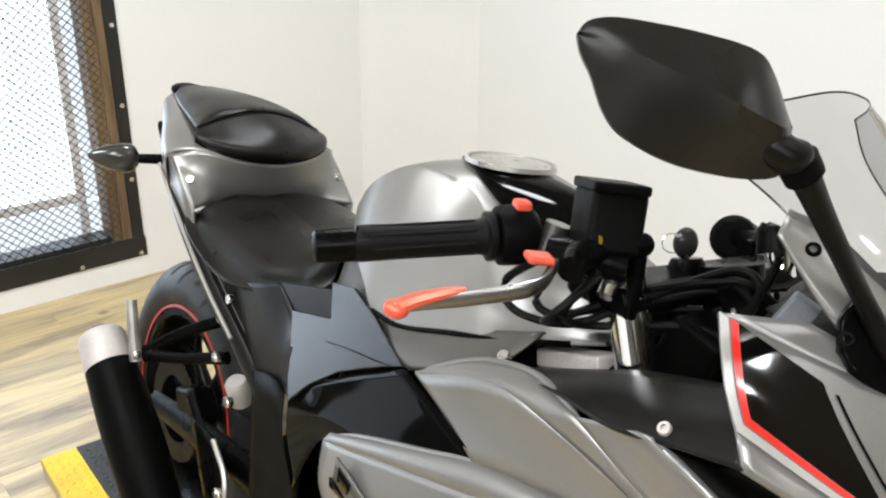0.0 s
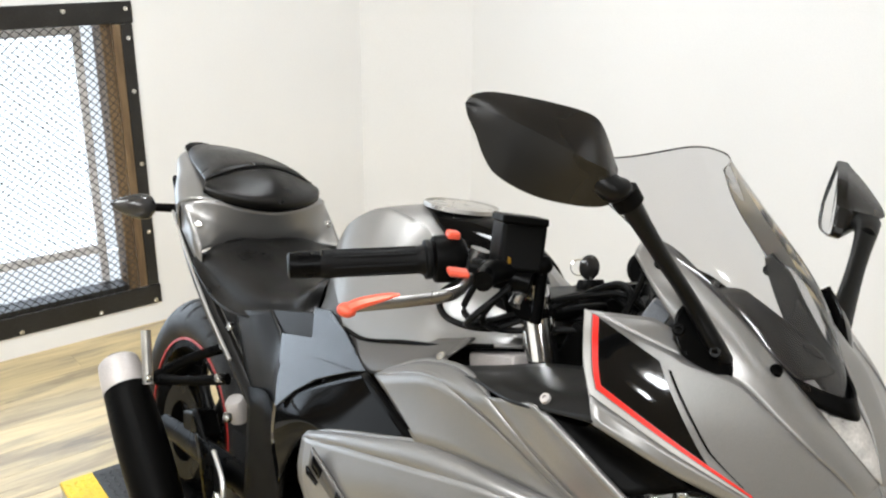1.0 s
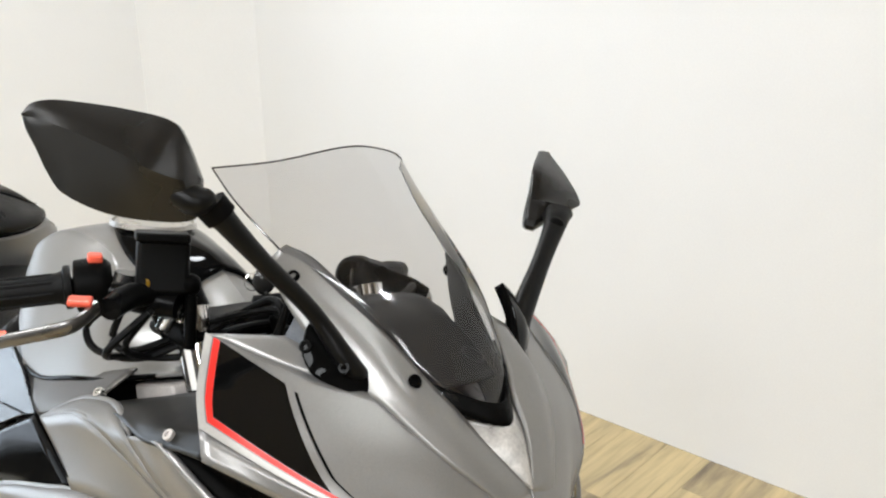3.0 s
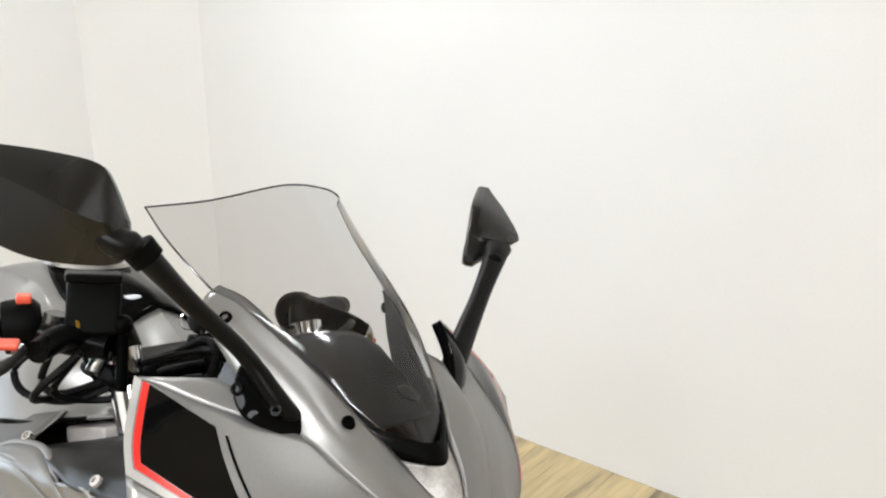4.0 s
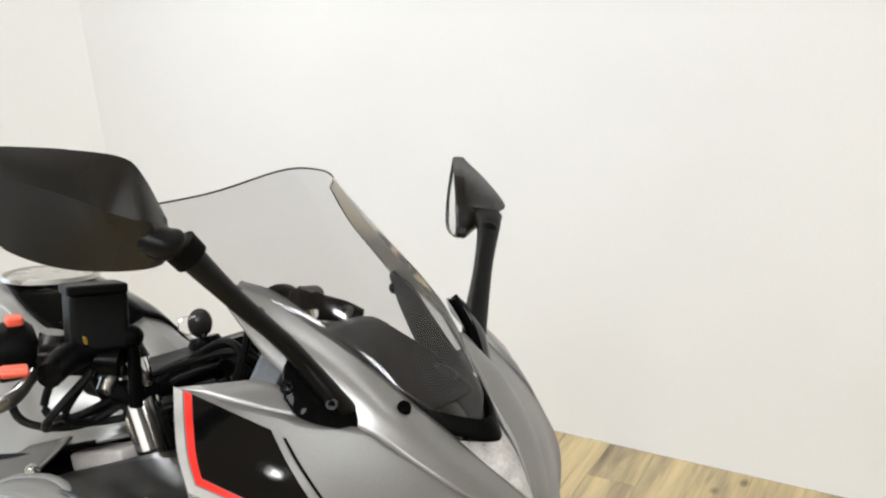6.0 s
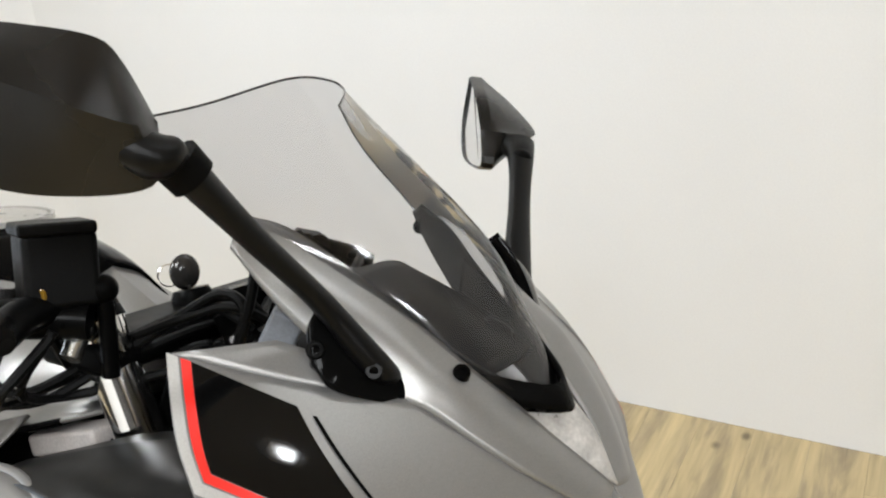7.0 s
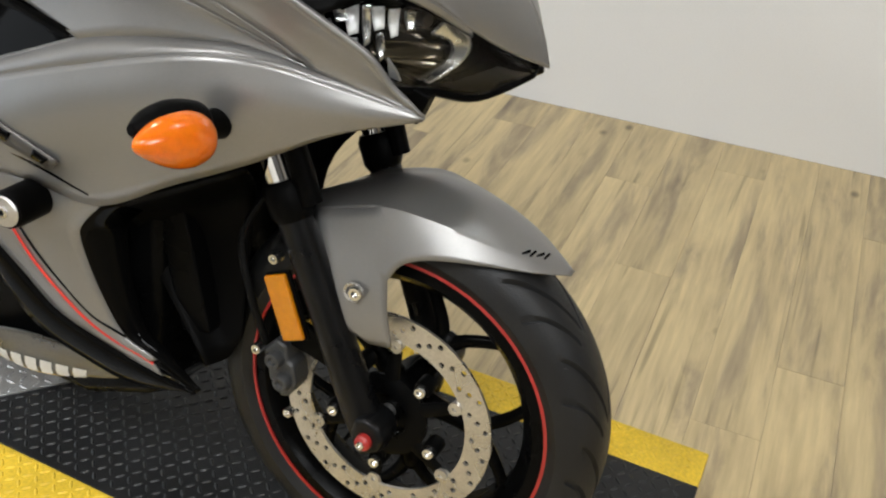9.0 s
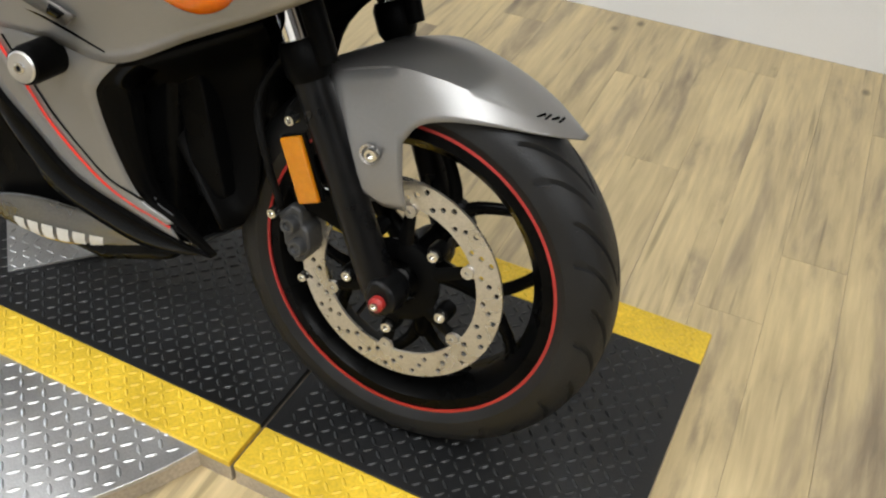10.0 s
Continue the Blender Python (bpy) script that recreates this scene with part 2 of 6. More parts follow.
def part(name, bm, mat, parent=None, label="", smooth=True, solid=0.0, bevel=0.0, angle=40, segs=2):
    """Links a bmesh as one mesh object under a thing or a part."""
    bmesh.ops.recalc_face_normals(bm, faces=bm.faces)
    me = bpy.data.meshes.new(name)
    bm.to_mesh(me)
    bm.free()
    if smooth:
        me.shade_smooth()
        me.set_sharp_from_angle(angle=radians(angle))
    ob = link_part(name, me, mat, parent, label)
    if solid:
        s = ob.modifiers.new("solidify", "SOLIDIFY")
        s.thickness, s.offset = solid, 0.0
    if bevel:
        b = ob.modifiers.new("bevel", "BEVEL")
        b.width, b.segments, b.limit_method, b.angle_limit = bevel, segs, "ANGLE", radians(35)
        b.harden_normals = True
    return ob


def spline(pts, n):
    """n + 1 points for each span of a smooth line through pts."""
    p = [Vector(q) for q in pts]
    p = [2 * p[0] - p[1]] + p + [2 * p[-1] - p[-2]]
    out = []
    for k in range(1, len(p) - 2):
        a, b, c, d = p[k - 1:k + 3]
        for s in range(n):
            x = s / n
            out.append(0.5 * (2 * b + (c - a) * x + (2 * a - 5 * b + 4 * c - d) * x * x + (3 * b - a - 3 * c + d) * x ** 3))
    return out + [p[-2]]


def dense(rows, nu=6, nv=6):
    """A dense grid of points on the smooth surface through the rows of control points."""
    a = [spline(r, nu) for r in rows]
    cols = [spline(c, nv) for c in zip(*a)]
    return [list(r) for r in zip(*cols)]


def sheet(g, closed=False, caps=False, bm=None):
    """A skin over a grid of points; closed: each row is a ring."""
    bm = bm or bmesh.new()
    v = [[bm.verts.new(p) for p in r] for r in g]
    n = len(v[0])
    for a, b in zip(v, v[1:]):
        for k in range(n if closed else n - 1):
            try:
                bm.faces.new((a[k], a[(k + 1) % n], b[(k + 1) % n], b[k]))
            except ValueError:
                pass
    if caps:
        bm.faces.new(v[0][::-1])
        bm.faces.new(v[-1])
    return bm


def surf(rows, nu=6, nv=6):
    return sheet(dense(rows, nu, nv))


def flip(rows):
    """The same control points on the other flank."""
    return [[(x, -y, z) for x, y, z in r] for r in rows]


def decal(rows, line_a, line_b, lift, n=10, m=4):
    """A thin film on the surface through rows, between two lines given as (column, row) places."""
    def at(s, t):
        r = [spline_at(row, s) for row in rows]
        return spline_at(r, t)

    def normal(s, t):
        e = 0.02
        return (at(s + e, t) - at(s - e, t)).cross(at(s, t + e) - at(s, t - e)).normalized()

    la, lb = polyline(line_a, n), polyline(line_b, n)
    out = []
    for (s0, t0), (s1, t1) in zip(la, lb):
        col = []
        for k in range(m + 1):
            s, t = s0 + (s1 - s0) * k / m, t0 + (t1 - t0) * k / m
            q = normal(s, t)
            q = q if q.y * at(s, t).y >= 0 else -q
            col.append(at(s, t) + q * lift)
        out.append(col)
    return sheet(out)


def polyline(pts, n):
    seg = len(pts) - 1
    return [tuple(a + (b - a) * ((k * seg / n) - min(int(k * seg / n), seg - 1)) for a, b in
                  zip(pts[min(int(k * seg / n), seg - 1)], pts[min(int(k * seg / n), seg - 1) + 1])) for k in range(n + 1)]


def spline_at(pts, s):
    p = [Vector(q) for q in pts]
    k = max(0, min(int(s), len(p) - 2))
    x = s - k
    a = p[k - 1] if k else 2 * p[0] - p[1]
    d = p[k + 2] if k + 2 < len(p) else 2 * p[-1] - p[-2]
    b, c = p[k], p[k + 1]
    return 0.5 * (2 * b + (c - a) * x + (2 * a - 5 * b + 4 * c - d) * x * x + (3 * b - a - 3 * c + d) * x ** 3)


def tube(pts, radii, segs=12, n=4, flat=1.0, bm=None, caps=True, side=(0, 0, 1)):
    """A round (or flattened) bar along a smooth line."""
    line = spline(pts, n) if n else [Vector(p) for p in pts]
    if not isinstance(radii, (list, tuple)):
        radii = [radii] * len(pts)
    rad = [v.x for v in spline([(r, 0, 0) for r in radii], n)] if n else radii
    rows, up = [], Vector(side)
    for k, p in enumerate(line):
        d = (line[min(k + 1, len(line) - 1)] - line[max(k - 1, 0)]).normalized()
        x = d.cross(up)
        x = (x if x.length > 1e-3 else d.orthogonal()).normalized()
        y = d.cross(x).normalized()
        rows.append([p + rad[k] * (x * math.cos(a) * flat + y * math.sin(a)) for a in (2 * math.pi * i / segs for i in range(segs))])
    return sheet(rows, True, caps, bm)


def lathe(profile, centre=(0, 0, 0), axis=(0, 1, 0), segs=48, closed=False, bm=None):
    """A turned shape: profile of (radius, way along the axis)."""
    ax = Vector(axis).normalized()
    q = Vector((0, 0, 1)).rotation_difference(ax)
    c = Vector(centre)
    prof = list(profile) + ([profile[0]] if closed else [])
    rows = [[c + q @ Vector((max(r, 1e-5) * math.cos(2 * math.pi * k / segs), max(r, 1e-5) * math.sin(2 * math.pi * k / segs), h))
             for k in range(segs)] for r, h in prof]
    bm = sheet(rows, True, False, bm)
    bmesh.ops.remove_doubles(bm, verts=bm.verts, dist=2e-5)
    return bm


def block(centre, size, rot=(0, 0, 0), bm=None):
    bm = bm or bmesh.new()
    m = pose(*centre, *rot) @ Matrix.Diagonal((*size, 1))
    bmesh.ops.create_cube(bm, size=1.0, matrix=m)
    return bm


def prism(outline, y0, y1, bm=None):
    """An outline in the side plane (x, z), drawn out from y0 to y1."""
    bm = bm or bmesh.new()
    a = [bm.verts.new((x, y0, z)) for x, z in outline]
    b = [bm.verts.new((x, y1, z)) for x, z in outline]
    n = len(a)
    bm.faces.new(a)
    bm.faces.new(b[::-1])
    for k in range(n):
        bm.faces.new((a[k], b[k], b[(k + 1) % n], a[(k + 1) % n]))
    return bm


def ball(centre, radii, rot=(0, 0, 0), u=20, v=12, bm=None):
    bm = bm or bmesh.new()
    bmesh.ops.create_uvsphere(bm, u_segments=u, v_segments=v, radius=1.0, matrix=pose(*centre, *rot) @ Matrix.Diagonal((*radii, 1)))
    return bm


def empty(name, m=None):
    ob = new(name)
    ob.empty_display_size = 0.1
    if m:
        ob.matrix_world = m
    return ob


def screw(parent, p, axis, r=0.006, h=0.004, mat=None, name="bolt"):
    """A round-headed hex socket bolt."""
    return part(name, lathe([(0, 0), (r * 0.5, 0), (r * 0.5, h), (r * 0.85, h), (r, h * 0.6), (r, -h), (0, -h)], p, axis, 14), mat or BOLT, parent)


def along(line, k0, k1, n):
    """n + 1 evenly spaced points of the smooth line through some points, between two shares of its length."""
    p = spline(line, 8)
    s = [0.0]
    for a, b in zip(p, p[1:]):
        s.append(s[-1] + (b - a).length)
    out = []
    for i in range(n + 1):
        d = s[-1] * (k0 + (k1 - k0) * i / n)
        k = max(j for j in range(len(s) - 1) if s[j] <= d + 1e-9)
        f = (d - s[k]) / max(s[k + 1] - s[k], 1e-9)
        out.append(p[k].lerp(p[k + 1], min(f, 1)))
    return out


def facet(a, b, hollow, side, m=6):
    """A panel between two crease lines; hollow sinks its middle."""
    rows = []
    for k in range(m + 1):
        f = k / m
        rows.append([p.lerp(q, f) + Vector((0, side * -hollow * 4 * f * (1 - f), 0)) for p, q in zip(a, b)])
    return sheet(rows)


def welded(*sheets):
    """Several sheets as one skin, joined where their borders meet."""
    out = bmesh.new()
    for bm in sheets:
        me = bpy.data.meshes.new("piece")
        bm.to_mesh(me)
        bm.free()
        out.from_mesh(me)
        bpy.data.meshes.remove(me)
    bmesh.ops.remove_doubles(out, verts=out.verts, dist=0.0006)
    return out

# ---- the room ----
WIN_Y0, WIN_Y1, WIN_Z0, WIN_Z1 = -1.0, 0.51, 0.10, 1.085


def wall(name, boxes, label, mat=None):
    bm = bmesh.new()
    for c, s in boxes:
        block(c, s, bm=bm)
    return tagged(part(name, bm, mat or WALL, smooth=False), label, "wall", kind="structure")


def span(x0, x1, y0, y1, z0, z1):
    return ((x0 + x1) / 2, (y0 + y1) / 2, (z0 + z1) / 2), (x1 - x0, y1 - y0, z1 - z0)


TH = 0.14
wall("wall_north", [span(WEST - TH, EAST + TH, NORTH, NORTH + TH, FLOOR_Z, CEIL_Z)], "unseen off-white wall, added as a bright reflection beside the motorcycle")
wall("wall_west", [span(WEST - TH, WEST, -1.085, WIN_Y0, FLOOR_Z, CEIL_Z), span(WEST - TH, WEST, WIN_Y1, NORTH, FLOOR_Z, CEIL_Z),
                   span(WEST - TH, WEST, WIN_Y0, WIN_Y1, FLOOR_Z, WIN_Z0), span(WEST - TH, WEST, WIN_Y0, WIN_Y1, WIN_Z1, CEIL_Z)],
     "off-white painted wall with a low caged window")
# unseen walls behind the camera, split light and dark to shape reflections
wall("wall_south", [span(-1.7, 0.6, SOUTH - TH, SOUTH, FLOOR_Z, CEIL_Z)], "unseen off-white wall, added as a bright reflection")
wall("wall_southeast", [span(0.602, EAST, SOUTH - TH, SOUTH, FLOOR_Z, CEIL_Z), span(WEST, -1.702, SOUTH - TH, SOUTH, FLOOR_Z, CEIL_Z)], "unseen dark grey wall, added to keep reflections dark", DARKWALL)
# added: pale above for the tank's reflection, dark below for the fairing's
wall("wall_southwest", [span(WEST - TH, WEST, SOUTH - TH, -1.62, 1.15, CEIL_Z), span(WEST - TH, WEST, -1.62, -1.085, 1.85, CEIL_Z)], "unseen off-white wall, added to brighten the tank's reflection")
wall("dado_southwest", [span(WEST - TH, WEST, SOUTH - TH, -1.62, FLOOR_Z, 1.15)], "unseen dark lower wall, added to darken the fairing's reflection", DARKWALL)
wall("wall_east", [span(EAST, EAST + TH, SOUTH - TH, NORTH, FLOOR_Z, CEIL_Z)], "unseen plain beige wall", EASTWALL)
bm = bmesh.new()
lo = [bm.verts.new((x, y, FLOOR_Z)) for x, y in ((WEST, 1.535), (-2.40, NORTH), (WEST, NORTH))]
hi = [bm.verts.new((v.co.x, v.co.y, CEIL_Z)) for v in lo]
bm.faces.new(lo)
bm.faces.new(hi)
for k in range(3):
    bm.faces.new((lo[k], lo[(k + 1) % 3], hi[(k + 1) % 3], hi[k]))
tagged(part("wall_corner", bm, WALL, smooth=False), "narrow slanting off-white wall across the room's corner", "wall", kind="structure")
# out of view; its colour warms the light that bounces down
tagged(part("ceiling", block(*span(WEST - TH, EAST + TH, SOUTH - TH, NORTH + TH, CEIL_Z, CEIL_Z + 0.1)), CEILING, smooth=False),
       "unseen plain ceiling, toned tan for warm reflections", "ceiling", kind="structure")
floor = tagged(part("floor", block(*span(WEST, EAST, SOUTH, NORTH, FLOOR_Z - 0.1, FLOOR_Z - 0.004)), material(
    "floor_underlay", (0.06, 0.045, 0.03), 0.8), smooth=False), "brown oak-look vinyl plank floor", "floor", kind="structure")

# the caged window
window = tagged(empty("window_1", pose(WEST, (WIN_Y0 + WIN_Y1) / 2, WIN_Z0)), "low window behind black framed steel mesh, blazing white outside", "window", kind="structure")
wy, wh = (WIN_Y1 - WIN_Y0) / 2, WIN_Z1 - WIN_Z0
A = 0.075


def in_window(name, boxes, mat, label="", parent=window, bevel=0.003):
    bm = bmesh.new()
    for c, s in boxes:
        block(c, s, bm=bm)
    return part(name, bm, mat, parent, label, smooth=False, bevel=bevel)


for name, c, s in (("frame_rail", (0.004, 0, wh + A / 2 - 0.005), (0.008, 2 * wy + 2 * A, A)), ("frame_rail", (0.004, 0, -A / 2 + 0.005), (0.008, 2 * wy + 2 * A, A)),
                   ("frame_stile", (0.004, wy + A * 0.72 - 0.005, wh / 2), (0.0075, A * 0.56, wh - 0.012)), ("frame_stile", (0.004, -wy - A * 0.72 + 0.005, wh / 2), (0.0075, A * 0.56, wh - 0.012))):
    in_window(name, [(c, s)], IRON, "black painted angle iron")
for y in (-wy + 0.02, wy - 0.02):
    in_window("lumber_post", [((-0.05, y, wh / 2), (0.09, 0.038, wh - 0.002)), ((0.0025, math.copysign(wy + A * 0.22 - 0.004, y), wh / 2), (0.005, A * 0.42, wh - 0.012))], LUMBER, "weathered brown lumber lining")
in_window("sill_board", [((-0.05, 0, 0.012), (0.088, 2 * wy - 0.08, 0.022))], IRON)
for y in (-wy + 0.08, wy - 0.088):
    in_window("sash_stile", [((-0.125, y, wh / 2), (0.03, 0.03, wh - 0.03))], SASH, "grey window sash")
for z, h in ((0.15, 0.034), (wh - 0.03, 0.032)):
    in_window("sash_rail", [((-0.125, 0, z), (0.028, 2 * wy - 0.15, h))], SASH, "grey window sash")
pane = in_window("pane", [((-0.128, 0, wh / 2 + 0.07), (0.005, 2 * wy - 0.2, wh - 0.19))], PANE, bevel=0)
# added sheets that turn the daylight into the pale band round the sash
for c, size in (((-0.126, 0, 0.065), (0.005, 2 * wy - 0.05, 0.125)), ((-0.126, wy - 0.048, wh / 2 + 0.066), (0.005, 0.045, wh - 0.138)), ((-0.126, -wy + 0.045, wh / 2 + 0.066), (0.005, 0.035, wh - 0.138))):
    margin = in_window("margin_pane", [(c, size)], GLAREDIM, "added tinted sheet dimming the glare to a pale band", bevel=0)
    margin.visible_shadow = False
pane.visible_shadow = False
for y in [-wy - 0.045 + k * 0.279 for k in range(7)]:
    screw(window, (0.0085, min(y, wy + 0.05), -0.055), (1, 0, 0), 0.009, 0.005)
    screw(window, (0.0085, min(y, wy + 0.05), wh + 0.045), (1, 0, 0), 0.009, 0.005)
for z in (0.23, 0.49, 0.755, 1.0):
    for y in (-wy - 0.045, wy + 0.05):
        screw(window, (0.0085, y, z - 0.01 if z < 1 else 0.93), (1, 0, 0), 0.009, 0.005)

# expanded metal: zigzag strands that meet at the points of the diamonds
bm = bmesh.new()
DY, DZ, W = 0.031, 0.0142, 0.0018
ny, nz = int(2 * wy / DY) + 1, int(wh / DZ)
for j in range(nz):
    z0 = 0.005 + j * DZ
    prev = None
    for i in range(2 * ny + 1):
        y = -wy + i * DY / 2
        if y > wy:
            break
        z = z0 + (DZ / 2 if (i + j) % 2 else -DZ / 2) * 0.96
        cur = (bm.verts.new((-0.006, y, z - W)), bm.verts.new((-0.004, y, z + W)))
        if prev:
            bm.faces.new((prev[0], cur[0], cur[1], prev[1]))
        prev = cur
mesh_sheet = part("steel_mesh", bm, WIRE, window, "diamond expanded steel mesh", smooth=False, solid=0.0015)
mesh_sheet["kind"] = "stuff"
tagged(part("backdrop", block(*span(WEST - 0.61, WEST - 0.59, -1.9, 1.5, -0.7, 1.9)), OUTSIDE, smooth=False), "blank white glare of daylight outside the window", "backdrop", kind="structure")

# ceiling lamps
for lx, ly, watts, size in LAMPS:
    r = size / 2 + 0.03
    lamp = tagged(empty("ceiling_light", pose(lx, ly, CEIL_Z)), "round white ceiling lamp with a glowing diffuser", "ceiling light", "ceiling lamps")
    part("housing", lathe([(0, 0), (r + 0.03, 0), (r + 0.03, -0.03), (r, -0.07), (0, -0.07)], (0, 0, 0), (0, 0, 1), 40), CEILING, lamp)
    part("diffuser", lathe([(r - 0.01, -0.071), (r - 0.015, -0.09), (r * 0.55, -0.105), (0, -0.11)], (0, 0, 0), (0, 0, 1), 40), LED, lamp, "glowing white diffuser")

# ---- turntable, runway mat and stand pad ----
MAT_POSE = pose(0, 0, 0, 0, 0, -2.2)
M_Y0, M_Y1, M_X0, M_CUT, M_X1 = -0.175, 0.478, -1.86, -0.192, 0.40
YW = 0.086


def runway(x0, x1, label):
    ob = tagged(empty("runway_mat", MAT_POSE), label, "floor mat", "runway mats")
    part("base", block(*span(x0, x1, M_Y0 + 0.002, M_Y1 - 0.002, FLOOR_Z, -0.012)), PLINTH, ob, "pale wooden platform edge", smooth=False, bevel=0.002)
    part("rubber_top", block(*span(x0, x1, M_Y0 + YW, M_Y1 - YW, -0.012, 0)), MAT, ob, "black studded rubber", smooth=False, bevel=0.0015)
    for y0 in (M_Y0, M_Y1 - YW):
        part("border", block(*span(x0, x1, y0, y0 + YW - 0.0005, -0.014, 0.0005)), YELLOW, ob, "yellow studded rubber border", smooth=False, bevel=0.003)
    return ob


mat_front = runway(M_CUT + 0.004, M_X1, "black diamond-stud rubber mat with yellow borders under the front wheel")
mat_rear = runway(M_X0, M_CUT - 0.004, "black diamond-stud rubber mat with yellow borders under the rear wheel")

turntable = tagged(empty("turntable", pose(-0.90, 0.13, FLOOR_Z)), "round low display turntable of silver tread plate", "turntable")
half = 0.70


def round_part(name, r, z0, z1, mat, label, hole):
    """A disc cut open where the runway crosses it: two round segments."""
    for s, lim in ((-1, hole[0]), (1, hole[1])):
        bm = bmesh.new()
        a0 = math.asin(lim / r)
        a1 = (-math.pi - a0) if s < 0 else (math.pi - a0)
        ring = [(r * math.cos(a0 + (a1 - a0) * k / 60), r * math.sin(a0 + (a1 - a0) * k / 60)) for k in range(61)]
        lo = [bm.verts.new((x, y, z0)) for x, y in ring]
        hi = [bm.verts.new((x, y, z1)) for x, y in ring]
        bm.faces.new(lo)
        bm.faces.new(hi)
        for k in range(61):
            bm.faces.new((lo[k], lo[(k + 1) % 61], hi[(k + 1) % 61], hi[k]))
        part(name, bm, mat, turntable, label, bevel=0.002)


gap = (-0.272, 0.385)
round_part("plinth", half, 0, 0.036, PLINTH, "pale laminate edge", gap)
round_part("deck_plate", half + 0.004, 0.0365, 0.046, PLATE, "silver aluminium tread plate", gap)
pad = tagged(empty("stand_pad", pose(-0.817, 0.145, 0, 0, 0, 45)), "small square of silver tread plate on the mat", "pad")
part("plate", block((0, 0, 0.003), (0.19, 0.19, 0.005)), PLATE, pad, smooth=False, bevel=0.001)

# ---- the motorcycle ----
BIKE = pose(0, 0.047, 0, -10.7, 0, -1.6)
bike = tagged(empty("motorcycle", BIKE), "grey and black faired sport motorcycle with red pinstripes", "motorcycle")


def wheel(name, centre, radius, width, rim_r, label, lip=0.93):
    hub = empty(name)
    hub.parent = bike
    hub["label"] = label
    cx, cy, cz = centre
    hw = width / 2
    # tyre, with the tread grooves pressed into its skin
    nseg, prof = 420, []
    for k in range(57):
        a = -1.12 + 2.24 * k / 56
        if abs(a) <= 1:
            f = 0.30 + 0.70 * (1 - abs(a) ** 2.5) ** 0.5
            prof.append((a, rim_r + (radius - rim_r) * f))
        else:
            f = (abs(a) - 1) / 0.12
            prof.append((math.copysign(1 - 0.24 * f ** 1.3, a), rim_r + (radius - rim_r) * 0.30 * (1 - f)))
    rows = []
    for i in range(nseg):
        row = []
        for a, r in prof:
            th = 2 * math.pi * (i / nseg - (1.5 * abs(a) - 0.5 * a * a) / 14)
            tread = r > rim_r + 0.42 * (radius - rim_r)
            cut = (i % 30 < 3 and 0.07 < abs(a) < 0.82) or (15 <= i % 30 < 17 and 0.36 < abs(a) < 0.93)
            rr = r - (0.006 if tread and cut else 0)
            row.append((cx + rr * math.sin(th), cy + hw * a, cz + rr * math.cos(th)))
        rows.append(row)
    rows.append(rows[0])
    bm = sheet(rows)
    bmesh.ops.remove_doubles(bm, verts=bm.verts, dist=1e-5)
    part("tyre", bm, RUBBER, hub, "black tyre with slanting tread grooves", angle=30)
    fl = rim_r + 0.009
    rim = part("rim", lathe([(fl, -hw * lip), (fl, -hw * (lip - 0.07)), (rim_r - 0.012, -hw * (lip - 0.13)), (rim_r - 0.024, -hw * 0.3), (rim_r - 0.024, hw * 0.3), (rim_r - 0.012, hw * (lip - 0.13)),
                             (fl, hw * (lip - 0.07)), (fl, hw * lip), (rim_r - 0.012, hw * (lip + 0.02)), (rim_r - 0.034, hw * 0.4), (rim_r - 0.034, -hw * 0.4), (rim_r - 0.012, -hw * (lip + 0.02))],
                            centre, (0, 1, 0), 96, True), BLACKMETAL, hub, "black cast rim")
    for s in (-1, 1):
        part("pinstripe", lathe([(fl + 0.0012, s * hw * lip), (fl + 0.0012, s * hw * (lip + 0.04)), (rim_r + 0.0045, s * hw * (lip + 0.05)), (rim_r + 0.0045, s * hw * (lip + 0.005))], centre, (0, 1, 0), 96, True),
             RIMRED, rim, "red rim stripe")
    part("hub", lathe([(0, -0.055), (0.034, -0.055), (0.038, -0.03), (0.03, 0), (0.038, 0.03), (0.034, 0.055), (0, 0.055)], centre, (0, 1, 0), 32), BLACKMETAL, hub)
    # five cast spokes, each forking into two thin arms that meet the rim
    for k in range(5):
        a = 2 * math.pi * k / 5 + 0.454
        at = lambda r, t: (cx + r * math.sin(t), cy, cz + r * math.cos(t))
        fork_r = rim_r * 0.53
        part("spoke", tube([at(0.03, a), at(0.075, a), at(fork_r, a), at(fork_r + 0.012, a)], [0.017, 0.013, 0.0135, 0.006], 10, 3, 1.15, side=(0, 1, 0)), BLACKMETAL, hub)
        for s in (-1, 1):
            p = [at(fork_r - 0.012, a + s * 0.02), at(fork_r + 0.022, a + s * 0.16), at(rim_r * 0.80, a + s * 0.33), at(rim_r - 0.026, a + s * 0.41), at(rim_r - 0.012, a + s * 0.43)]
            part("spoke_arm", tube(p, [0.009, 0.0078, 0.0072, 0.0095, 0.015], 10, 4, 1.3, side=(0, 1, 0)), BLACKMETAL, hub)
    return hub


